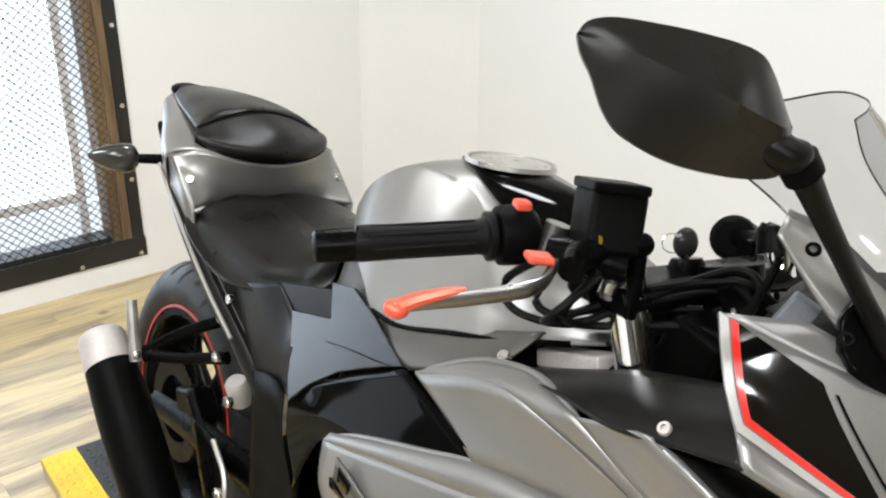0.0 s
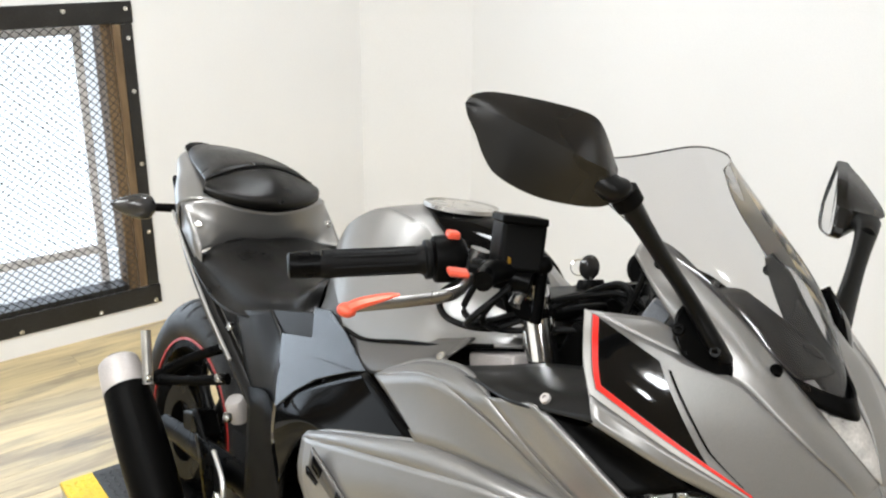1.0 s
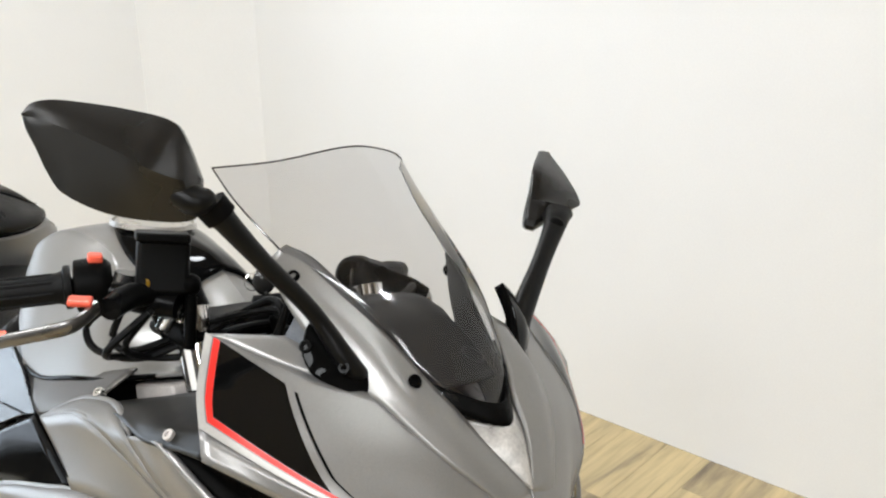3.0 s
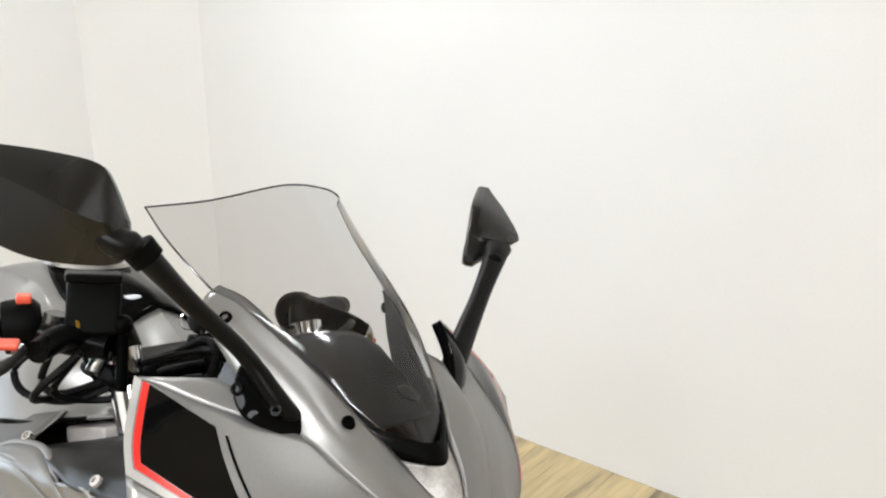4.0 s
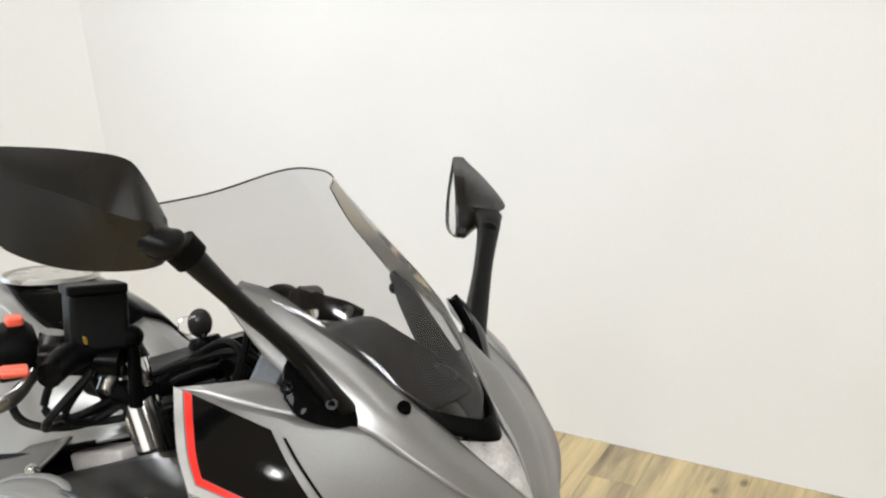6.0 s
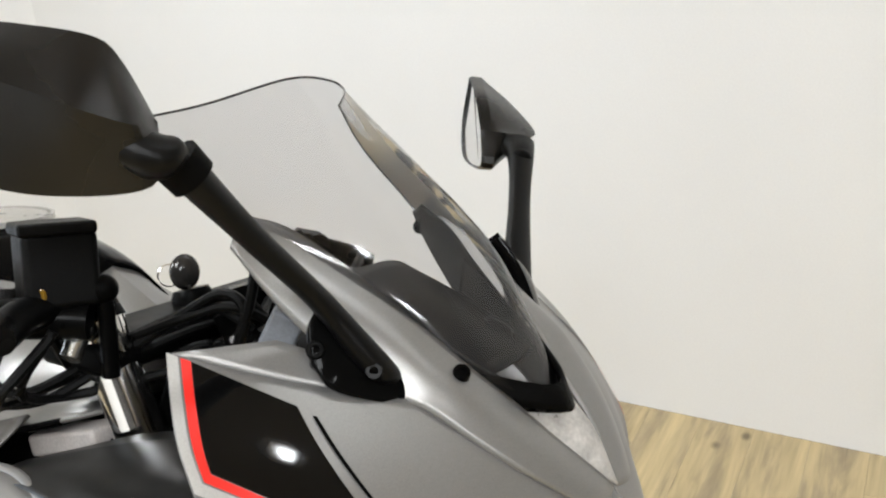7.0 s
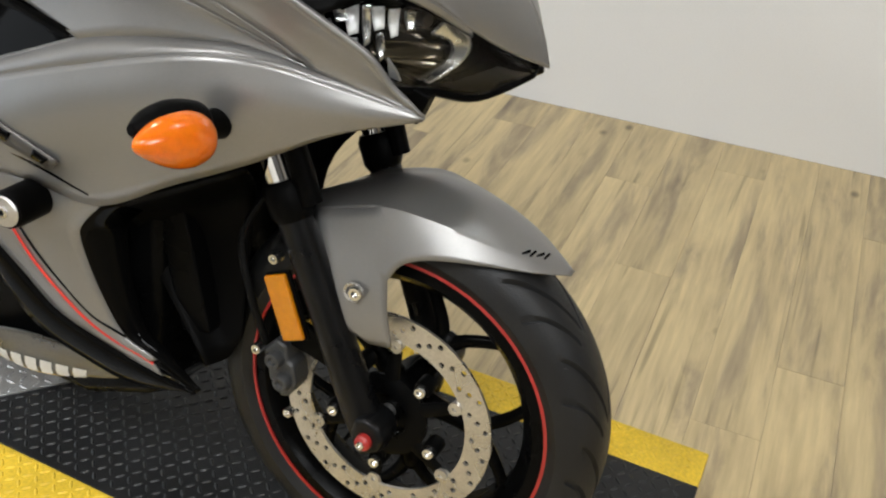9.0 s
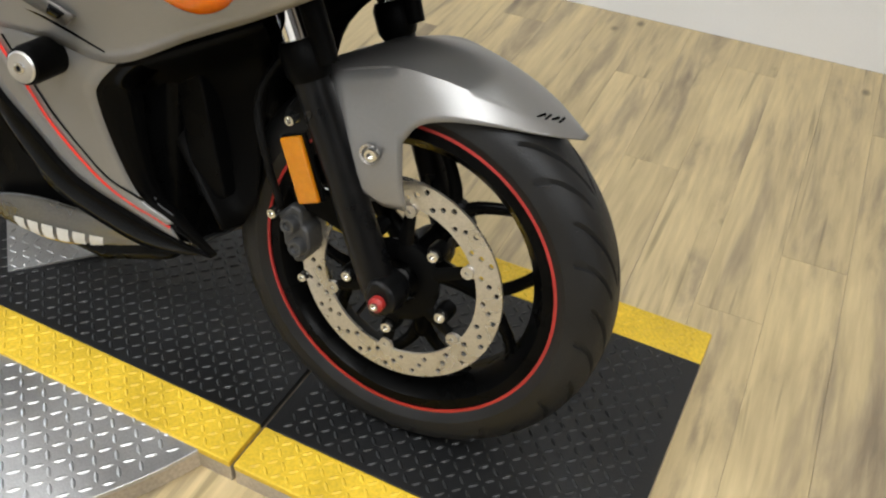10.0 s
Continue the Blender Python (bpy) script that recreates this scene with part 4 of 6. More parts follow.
for s, (move, joint, foot) in MIRRORS.items():
    mir = empty("mirror")
    mir.parent = bike
    mir["label"] = "black rear-view mirror on a stalk"
    upper, lower, crest = ([Vector((p[0], s * abs(p[1]), p[2])) + Vector(move) for p in r] for r in (MIR_TOP, MIR_LOW, MIR_RIDGE))
    n = Vector((MIR_AXIS.x, s * abs(MIR_AXIS.y), MIR_AXIS.z))
    if s > 0:
        ring = [Vector(p) for p in ((-0.272, 0.418, 1.172), (-0.228, 0.350, 1.154), (-0.196, 0.305, 1.118), (-0.190, 0.296, 1.078), (-0.255, 0.378, 1.074), (-0.280, 0.418, 1.115))]
        n = (ring[2] - ring[5]).cross(ring[0] - ring[3])
        n = (n if n.x > 0 else -n).normalized()
        upper, lower = ring[:3], [ring[0], ring[5], ring[4], ring[3], ring[2]]
        crest = [ring[0], ring[0].lerp(ring[2], 0.35) + n * 0.034 - Vector((0, 0, 0.008)), ring[0].lerp(ring[2], 0.7) + n * 0.056 - Vector((0, 0, 0.018)), ring[2] + n * 0.012]
    ua, la, ra = along(upper, 0, 1, 36), along(lower, 0, 1, 36), along(crest, 0, 1, 36)
    c = sum(ua + la, Vector()) / len(ua + la)
    swell = lambda a, b, k: [p.lerp(q, k) + n * 0.0015 * math.sin(math.pi * k) for p, q in zip(a, b)]
    top_rows = [swell(ra, ua, k / 6) for k in range(7)]
    low_rows = [swell(ra, la, k / 8) for k in range(9)]
    rim = ua + la[-2:0:-1]
    loops = [[p * k + c * (1 - k) - n * h for p in rim] for k, h in ((1.0, 0.0), (1.0, 0.010), (0.96, 0.014), (0.93, 0.011))]
    bm = sheet(top_rows)
    sheet(low_rows, bm=bm)
    sheet(loops, True, bm=bm)
    bmesh.ops.remove_doubles(bm, verts=bm.verts, dist=1e-4)
    part("shell", bm, MIRRORSHELL, mir, "matt black plastic shell", angle=14)
    bm = bmesh.new()
    bm.faces.new([bm.verts.new(p * 0.935 + c * 0.065 - n * 0.0112) for p in rim])
    part("glass", bm, CHROME, mir, "mirror glass", smooth=False)
    j, f = Vector(joint), Vector(foot)
    q = c * 0.35 + j * 0.65
    if s < 0:
        part("stalk", tube([j, j.lerp(f, 0.30) + Vector((-0.004, 0.004, 0)), j.lerp(f, 0.70) + Vector((-0.012, 0.010, 0.004)), f, f + (f - j) * 0.12 + Vector((0, 0.010, 0))], [0.0125, 0.0096, 0.0092, 0.0115, 0.005], 16, 6, 0.85, side=(0.3, s, 0.2)), STALK, mir, "slim black stalk")
        part("neck", tube([c * 0.62 + j * 0.38 - n * 0.004, c * 0.42 + j * 0.58 + n * 0.007, c * 0.2 + j * 0.8 + n * 0.010, j + (j - f) * 0.06], [0.006, 0.015, 0.0185, 0.0135], 18, 6, 0.7, side=(0.3, s, 0.2)), STALK, mir, "black neck below the shell")
        part("collar", tube([j + (j - f) * 0.05, j - (j - f) * 0.03], [0.0148, 0.0142], 16, 0, 0.9), PLASTIC, mir, "black swivel collar")
        screw(mir, (-0.061, -0.138, 1.000), (0.45, -0.75, 0.5), 0.0062, 0.004, BLACKMETAL)
        screw(mir, (-0.094, -0.158, 1.014), (0.45, -0.75, 0.5), 0.0065, 0.003, PLASTIC)
    else:
        part("stalk", tube([q + n * 0.01, j, j * 0.6 + f * 0.4, f, f - Vector((-0.012, 0, 0.02))], [0.022, 0.0150, 0.012, 0.015, 0.010], 16, 6, 0.62, side=(0.3, s, 0.2)), STALK, mir, "black stalk")
        part("collar", ball(j, (0.013, 0.013, 0.011)), PLASTIC, mir)
    part("foot", surf([[(-0.108, s * 0.132, 1.040), (-0.078, s * 0.122, 1.012), (-0.048, s * 0.102, 0.974)], [(-0.106, s * 0.150, 1.026), (-0.078, s * 0.144, 1.000), (-0.047, s * 0.105, 0.971)],
                       [(-0.096, s * 0.160, 1.004), (-0.078, s * 0.154, 0.987), (-0.046, s * 0.107, 0.967)]], 8, 6), GLOSS, mir, "gloss black mirror foot", solid=0.012)

# headlights and chin
hl = empty("headlight")
hl.parent = bike
hl["label"] = "clear twin headlight under the nose"
for y in (-1, 1):
    top = [(-0.050, y * 0.204, 0.864), (-0.015, y * 0.186, 0.880), (0.028, y * 0.135, 0.864), (0.056, y * 0.086, 0.840), (0.100, y * 0.026, 0.805)]
    bot = [(-0.044, y * 0.203, 0.838), (-0.006, y * 0.176, 0.792), (0.028, y * 0.125, 0.781), (0.064, y * 0.072, 0.771), (0.104, y * 0.022, 0.794)]
    mid = [((a[0] + b[0]) / 2 + 0.008, (a[1] + b[1]) / 2 + y * 0.004, (a[2] + b[2]) / 2) for a, b in zip(top, bot)]
    part("lens", surf([top, mid, bot], 6, 5), LENS, hl, "clear lens")
    back = [[(x - 0.055, yy * 0.72, z) for x, yy, z in r] for r in (top, bot)]
    part("housing", surf([top, back[0], back[1]], 4, 4), GLOSS, hl, "black inner housing", solid=0.003)
    part("tray", surf([back[1], [((a[0] + b[0]) / 2, (a[1] + b[1]) / 2, (a[2] + b[2]) / 2 - 0.002) for a, b in zip(back[1], bot)], bot], 4, 4), GUNMETAL, hl, "dark grey tray", solid=0.003)
    part("reflector_bowl", surf([[(-0.036, y * 0.170, 0.866), (-0.006, y * 0.128, 0.862), (0.028, y * 0.088, 0.850)], [(-0.055, y * 0.140, 0.840), (-0.030, y * 0.100, 0.836), (0.012, y * 0.072, 0.830)], [(-0.040, y * 0.150, 0.806), (-0.012, y * 0.115, 0.798), (0.026, y * 0.082, 0.792)]], 6, 6), DARKBOWL, hl, "smoked chrome reflector", solid=0.002)
    for k in range(3):
        z0 = 0.846 - 0.017 * k
        part("bowl_step", surf([[(-0.026, y * 0.158, z0), (0.0, y * 0.122, z0 - 0.002), (0.026, y * 0.090, z0 - 0.006)], [(-0.034, y * 0.150, z0 - 0.006), (-0.008, y * 0.114, z0 - 0.008), (0.018, y * 0.084, z0 - 0.012)]], 5, 2), DARKBOWL, hl, "smoked chrome step", solid=0.0015)
    part("bulb_shield", lathe([(0, 0.016), (0.008, 0.014), (0.010, 0), (0.008, -0.02)], (-0.004, y * 0.112, 0.852), (0.92, y * 0.35, -0.05), 20), GUNMETAL, hl)
    part("silver_rib", surf([[(0.024, y * 0.106, 0.856), (0.046, y * 0.090, 0.842), (0.051, y * 0.084, 0.826), (0.046, y * 0.090, 0.810), (0.032, y * 0.106, 0.794), (0.020, y * 0.120, 0.784)],
                             [(0.010, y * 0.112, 0.836), (0.026, y * 0.100, 0.831), (0.031, y * 0.096, 0.822), (0.028, y * 0.099, 0.810), (0.016, y * 0.111, 0.797), (0.004, y * 0.124, 0.787)]], 6, 4), REFLECT, hl, "silvered crescent rib", solid=0.002)
    part("silver_wedge", prism([(-0.016, 0.812), (-0.004, 0.800), (0.002, 0.790), (-0.012, 0.792)], y * 0.158, y * 0.154), GREYPART, hl, "pale wedge")
    for k, (x0, v0, z0, h, w, mat_) in enumerate(((-0.060, 0.206, 0.866, 0.016, 0.013, REFLECT), (-0.050, 0.196, 0.866, 0.030, 0.011, GREYPART), (-0.052, 0.196, 0.832, 0.026, 0.014, GREYPART), (-0.038, 0.182, 0.868, 0.044, 0.008, REFLECT),
                                                  (-0.030, 0.176, 0.866, 0.024, 0.011, GREYPART), (-0.026, 0.168, 0.838, 0.030, 0.007, REFLECT), (-0.018, 0.160, 0.864, 0.030, 0.009, GREYPART), (-0.006, 0.146, 0.862, 0.020, 0.010, REFLECT))):
        part("silver_facet", surf([[(x0, y * v0, z0), (x0 + w, y * (v0 - w + 0.003 * (k % 3)), z0 + 0.002)], [(x0 - 0.003, y * (v0 - 0.007), z0 - h * 0.5), (x0 + w * 0.8, y * (v0 - w - 0.003), z0 - h * 0.4)], [(x0 + 0.004, y * (v0 - 0.003), z0 - h), (x0 + w, y * (v0 - w), z0 - h * 0.9)]], 3, 3),
             mat_, hl, "silvered facet", solid=0.0015)
    chin = [bot + [(0.103, 0, 0.797)], [(x - 0.001, v, z - 0.007) for x, v, z in bot] + [(0.102, 0, 0.790)], [(x - 0.020, v * 0.85, z - 0.010) for x, v, z in bot] + [(0.09, 0, 0.790)], [(x - 0.065, v * 0.6, z + 0.010) for x, v, z in bot] + [(0.05, 0, 0.790)]]
    part("chin", surf(chin, 6, 5), GLOSS, hl, "black chin below the lens", solid=0.003)
    part("chin_bracket", prism([(-0.012, 0.792), (0.036, 0.778), (0.022, 0.742), (0.004, 0.752)], y * 0.130, y * 0.150), PLASTIC, hl, "black bracket below the chin", bevel=0.003)

# ---- side fairings ----
# crease lines of the flank, from the outlet at the rear to the beak
CREASE_MAIN = [(-0.648, -0.228, 0.655), (-0.546, -0.240, 0.692), (-0.390, -0.250, 0.741), (-0.254, -0.252, 0.781), (-0.189, -0.248, 0.795), (-0.139, -0.238, 0.798), (-0.103, -0.228, 0.796), (-0.059, -0.208, 0.784), (-0.002, -0.188, 0.770), (0.043, -0.175, 0.761)]
CREASE_BAND = [(-0.646, -0.220, 0.664), (-0.55, -0.229, 0.706), (-0.450, -0.235, 0.745), (-0.365, -0.236, 0.777), (-0.279, -0.236, 0.795), (-0.204, -0.232, 0.805), (-0.157, -0.226, 0.808), (-0.112, -0.217, 0.803), (-0.075, -0.207, 0.793), (-0.015, -0.190, 0.778), (0.042, -0.175, 0.762)]
CREASE_UPPER = [(-0.512, -0.213, 0.806), (-0.425, -0.222, 0.844), (-0.383, -0.228, 0.857), (-0.354, -0.231, 0.861), (-0.319, -0.233, 0.860), (-0.244, -0.235, 0.851), (-0.169, -0.232, 0.833), (-0.118, -0.221, 0.815), (-0.095, -0.213, 0.803)]
SHOULDER_TOP = [(-0.513, -0.212, 0.8065), (-0.444, -0.205, 0.848), (-0.400, -0.205, 0.866), (-0.343, -0.210, 0.878), (-0.263, -0.238, 0.881)]
CREASE_MID = [(-0.263, -0.238, 0.881), (-0.200, -0.243, 0.862), (-0.152, -0.236, 0.841), (-0.110, -0.222, 0.819), (-0.087, -0.212, 0.803)]
CREASE_RIDGE = [(-0.177, -0.255, 0.910), (-0.125, -0.252, 0.893), (-0.084, -0.240, 0.870), (-0.039, -0.222, 0.842), (-0.011, -0.208, 0.821), (0.010, -0.192, 0.790), (0.042, -0.176, 0.763)]
FAIR = [[(-0.648, -0.228, 0.655), (-0.500, -0.2435, 0.7065), (-0.366, -0.2505, 0.749), (-0.225, -0.2505, 0.789), (-0.128, -0.235, 0.798), (-0.040, -0.201, 0.780), (0.043, -0.175, 0.761)],
        [(-0.630, -0.239, 0.610), (-0.49, -0.252, 0.650), (-0.37, -0.256, 0.690), (-0.24, -0.256, 0.728), (-0.13, -0.240, 0.752), (-0.040, -0.208, 0.757), (0.043, -0.1755, 0.760)],
        [(-0.600, -0.232, 0.562), (-0.48, -0.236, 0.572), (-0.372, -0.226, 0.561), (-0.25, -0.224, 0.622), (-0.15, -0.220, 0.672), (-0.05, -0.201, 0.727), (0.040, -0.175, 0.758)]]


# lines of the lower flank, from the main panel down to the tail by the front wheel
STRIPE = [(-0.588, -0.232, 0.574), (-0.568, -0.232, 0.548), (-0.524, -0.226, 0.488), (-0.495, -0.220, 0.443), (-0.457, -0.212, 0.400), (-0.418, -0.203, 0.364), (-0.378, -0.193, 0.340), (-0.347, -0.183, 0.325), (-0.285, -0.167, 0.290)]
OUTLET = [(-0.368, -0.2235, 0.5605), (-0.403, -0.2215, 0.523), (-0.411, -0.217, 0.496), (-0.396, -0.205, 0.424), (-0.370, -0.190, 0.355), (-0.330, -0.180, 0.328), (-0.266, -0.162, 0.280)]
BAND_TOP = [(-0.628, -0.230, 0.562), (-0.588, -0.225, 0.483), (-0.528, -0.212, 0.414), (-0.473, -0.200, 0.358), (-0.385, -0.186, 0.321), (-0.324, -0.176, 0.299), (-0.272, -0.163, 0.282)]
BAND_LOW = [(-0.655, -0.216, 0.505), (-0.608, -0.212, 0.427), (-0.533, -0.197, 0.324), (-0.444, -0.182, 0.279), (-0.370, -0.172, 0.262), (-0.268, -0.162, 0.279)]
HAIRLINE = [(-0.553, -0.2345, 0.556), (-0.508, -0.2285, 0.492), (-0.483, -0.2235, 0.456), (-0.449, -0.2155, 0.416), (-0.411, -0.206, 0.377), (-0.363, -0.1935, 0.353)]
for mirrored in (False, True):
    y = 1 if mirrored else -1
    flank = flip(FAIR) if mirrored else FAIR
    stripe, outlet, band_top, band_low, hairline = [[(x, y * abs(v), z) for x, v, z in r] for r in (STRIPE, OUTLET, BAND_TOP, BAND_LOW, HAIRLINE)]
    main, band, upper, top, mid, ridge = [[(x, y * abs(v), z) for x, v, z in r] for r in (CREASE_MAIN, CREASE_BAND, CREASE_UPPER, SHOULDER_TOP, CREASE_MID, CREASE_RIDGE)]
    fair = empty("side_fairing")
    fair.parent = bike
    fair["label"] = "grey metallic side fairing with sharp creases"
    part("main_panel", surf(flank, 8, 6), PAINT, fair, "satin grey metallic panel", solid=0.003)
    part("crease_band", facet(along(band, 0, 1, 48), along(main, 0, 1, 48), 0.0, y, 2), PAINT, fair, "bright crease of the panel", solid=0.003)
    part("upper_panel", facet(along(upper, 0, 1, 40), along(band, 0.40, 0.80, 40), 0.002, y), PAINT, fair, "satin grey metallic panel", solid=0.003)
    part("shoulder_panel", facet(along(top, 0, 1, 20) + along(mid, 0.05, 1, 19), along(upper, 0, 1, 40), 0.0, y, 3), PAINT, fair, "satin grey metallic panel", solid=0.003)
    part("ridge_panel", facet(along(ridge, 0, 1, 40), along(mid, 0, 1, 26) + along(band, 0.815, 1, 13), 0.005, y), PAINT, fair, "satin grey metallic panel", solid=0.003)
    for line, sink in ((main, 0.0036), (band, 0.0038), (upper, 0.0036), (mid, 0.0034), (ridge, 0.0034), (top, 0.0042)):
        part("crease_edge", tube([p - Vector((0, y * sink, 0.001)) for p in along(line, 0, 1, 40)], [k * (sink + 0.0009) for k in (0.2, 0.4, 0.65, 0.9)] + [sink + 0.0009] * 33 + [k * (sink + 0.0009) for k in (0.9, 0.65, 0.4, 0.2)], 18, 0), PAINT, fair, "rounded crease")
    low = part("lower_panel", facet(along(stripe, 0, 0.86, 40), along(outlet, 0, 0.80, 40), -0.003, y), PAINT, fair, "satin grey metallic panel", solid=0.003)
    part("lower_tip", facet(along(stripe, 0.86, 1, 10), along(outlet, 0.80, 1, 10), 0.0, y, 2), GLOSS, fair, "black lower tip", solid=0.003)
    part("flank_band", facet(along(band_top, 0, 0.9, 40), along(stripe, 0, 0.88, 40), 0.0, y, 3), PAINT, fair, "satin grey lower band", solid=0.003)
    part("black_flank", facet(along(band_low, 0, 1, 40), along(band_top, 0, 1, 40), -0.004, y, 4), GLOSS, fair, "gloss black lower band", solid=0.003)
    part("red_line", tube([p - Vector((0, -y * 0.0005, 0)) for p in along(stripe, 0.02, 0.88, 40)], 0.0032, 8, 0, 0.8), RED, fair, "red pinstripe")
    part("thin_line", tube(along(hairline, 0, 1, 30), 0.0018, 8, 0), GLOSS, fair, "thin black line")
    ret = [p + Vector((0.040 * (1 - k / 40) + 0.004, -y * (0.055 * (1 - k / 40) + 0.004), 0.004)) for k, p in enumerate(along(outlet, 0, 1, 40))]
    part("outlet_return", facet(along(outlet, 0, 1, 40), ret, 0.0, y, 2), GLOSS, fair, "black inner edge of the air outlet", solid=0.003)
    seam_hi, seam_lo = [(-0.600, y * 0.2455, 0.634), (-0.478, y * 0.2445, 0.611), (-0.380, y * 0.2315, 0.576)], [(-0.600, y * 0.244, 0.622), (-0.478, y * 0.2435, 0.603), (-0.380, y * 0.231, 0.574)]
    part("seam", facet(along(seam_hi, 0, 1, 16), along(seam_lo, 0, 1, 16), 0.0, y, 2), GLOSS, fair, "black tapering seam", solid=0.003)
    plate_hi, plate_lo = [(-0.580, y * 0.2535, 0.674), (-0.490, y * 0.2555, 0.648), (-0.405, y * 0.2515, 0.618)], [(-0.585, y * 0.2505, 0.642), (-0.495, y * 0.2525, 0.622), (-0.423, y * 0.2485, 0.602)]
    plate = part("badge", facet(along(plate_hi, 0, 1, 16), along(plate_lo, 0, 1, 16), 0.0, y, 2), TRIM, fair, "dark silver badge with black marks", solid=0.003)
    for k0, k1 in ((0.05, 0.22), (0.46, 0.60), (0.80, 0.94)):
        a, b = along(plate_hi, k0, k1, 6), along(plate_lo, k0 + 0.02, k1 - 0.02, 6)
        part("badge_mark", facet([p.lerp(q, 0.2) + Vector((0, y * 0.0025, 0)) for p, q in zip(a, b)], [p.lerp(q, 0.8) + Vector((0, y * 0.0025, 0)) for p, q in zip(a, b)], 0.0, y, 2), GLOSS, plate, "black badge mark", solid=0.002)
    # inside of the air outlet, behind the lower panel
    duct = [[(-0.385, y * 0.214, 0.55), (-0.30, y * 0.20, 0.59), (-0.17, y * 0.195, 0.655)], [(-0.385, y * 0.14, 0.50), (-0.31, y * 0.11, 0.52), (-0.22, y * 0.10, 0.58)],
            [(-0.36, y * 0.13, 0.43), (-0.30, y * 0.10, 0.42), (-0.235, y * 0.09, 0.46)], [(-0.26, y * 0.15, 0.32), (-0.25, y * 0.11, 0.32), (-0.235, y * 0.10, 0.36)]]
    part("duct_liner", surf(duct, 5, 5), PLASTIC, fair, "black duct liner", solid=0.004)
    ind = empty("turn_signal")
    ind.parent = bike
    ind["label"] = "orange turn signal on a black stem"
    part("stem", tube([(-0.172, y * 0.240, 0.722), (-0.172, y * 0.27, 0.724), (-0.168, y * 0.292, 0.726)], [0.019, 0.016, 0.014], 18, 4, 0.8), PLASTIC, ind, "black rubber stem")
    part("lamp_body", tube([(-0.164, y * 0.272, 0.727), (-0.168, y * 0.286, 0.729), (-0.178, y * 0.318, 0.734), (-0.184, y * 0.346, 0.738), (-0.186, y * 0.366, 0.741)], [0.010, 0.027, 0.029, 0.020, 0.006], 20, 5, 0.9), PLASTIC, ind, "black lamp body")
    lens = tube([(-0.154, y * 0.281, 0.721), (-0.156, y * 0.292, 0.722), (-0.158, y * 0.308, 0.724), (-0.161, y * 0.326, 0.726), (-0.165, y * 0.350, 0.729), (-0.168, y * 0.374, 0.731), (-0.169, y * 0.382, 0.732)], [0.010, 0.023, 0.0295, 0.0300, 0.0235, 0.0105, 0.002], 24, 6, 0.95)
    part("lens", lens, AMBER, ind, "orange plastic lens")

# fillers and inner panels
inner = empty("engine_and_inner_panel")
inner.parent = bike
inner["label"] = "dark inner fairing panels"
for y in (-1, 1):
    part("inner_panel", surf([[(-0.372, y * 0.175, 0.868), (-0.32, y * 0.165, 0.888), (-0.25, y * 0.162, 0.9165), (-0.17, y * 0.17, 0.943), (-0.12, y * 0.19, 0.965)],
                              [(-0.368, y * 0.198, 0.871), (-0.305, y * 0.20, 0.889), (-0.235, y * 0.225, 0.905), (-0.155, y * 0.235, 0.93), (-0.105, y * 0.24, 0.952)],
                              [(-0.362, y * 0.210, 0.870), (-0.295, y * 0.226, 0.883), (-0.22, y * 0.245, 0.893), (-0.145, y * 0.256, 0.915), (-0.088, y * 0.266, 0.931)]], 6, 5), PAINT_DARK, inner, "dark grey inner panel", solid=0.003)
    screw(inner, (-0.168, y * 0.2495, 0.9205), (0, y * 0.7, 0.6), 0.0058, 0.0025, CAPSILVER)
    part("recess", surf([[(-0.178, y * 0.250, 0.908), (-0.12, y * 0.236, 0.882), (-0.066, y * 0.225, 0.858)], [(-0.13, y * 0.235, 0.905), (-0.085, y * 0.22, 0.885), (-0.045, y * 0.205, 0.868)],
                         [(-0.090, y * 0.264, 0.930), (-0.05, y * 0.222, 0.905), (-0.02, y * 0.192, 0.884)]], 5, 5), PLASTIC, inner, "black recess", solid=0.003)
    part("tank_trim", surf([[(-0.655, y * 0.165, 0.812), (-0.50, y * 0.168, 0.858), (-0.385, y * 0.160, 0.900)], [(-0.59, y * 0.192, 0.800), (-0.475, y * 0.196, 0.838), (-0.395, y * 0.190, 0.874)], [(-0.535, y * 0.204, 0.798), (-0.45, y * 0.206, 0.838), (-0.41, y * 0.206, 0.856)]], 6, 5), TRIM, inner, "dark satin grey tank trim", solid=0.003)
    screw(inner, (-0.40, y * 0.197, 0.872), (0, y * 0.7, 0.7), 0.007, 0.004)
part("radiator", block((-0.33, 0, 0.50), (0.05, 0.26, 0.30), (0, -14, 0)), BLACKMETAL, inner, smooth=False, bevel=0.004)
part("engine_block", prism([(-0.95, 0.20), (-0.95, 0.52), (-0.80, 0.66), (-0.45, 0.70), (-0.34, 0.60), (-0.36, 0.22), (-0.5, 0.17)], -0.14, 0.14), BLACKMETAL, inner, "black engine", bevel=0.02)
part("airbox", prism([(-0.78, 0.64), (-0.70, 0.80), (-0.40, 0.88), (-0.25, 0.90), (-0.20, 0.74), (-0.45, 0.66)], -0.15, 0.15), PLASTIC, inner, bevel=0.02)
part("cross_bracket", block((-0.356, -0.137, 0.879), (0.084, 0.036, 0.020), (0, -17, 0)), CAPSILVER, inner, "pale cast bracket", smooth=False, bevel=0.004)
part("steering_head", tube([(-0.30, 0, 0.99), (-0.22, 0, 0.76)], 0.035, 18, 0), BLACKMETAL, inner)

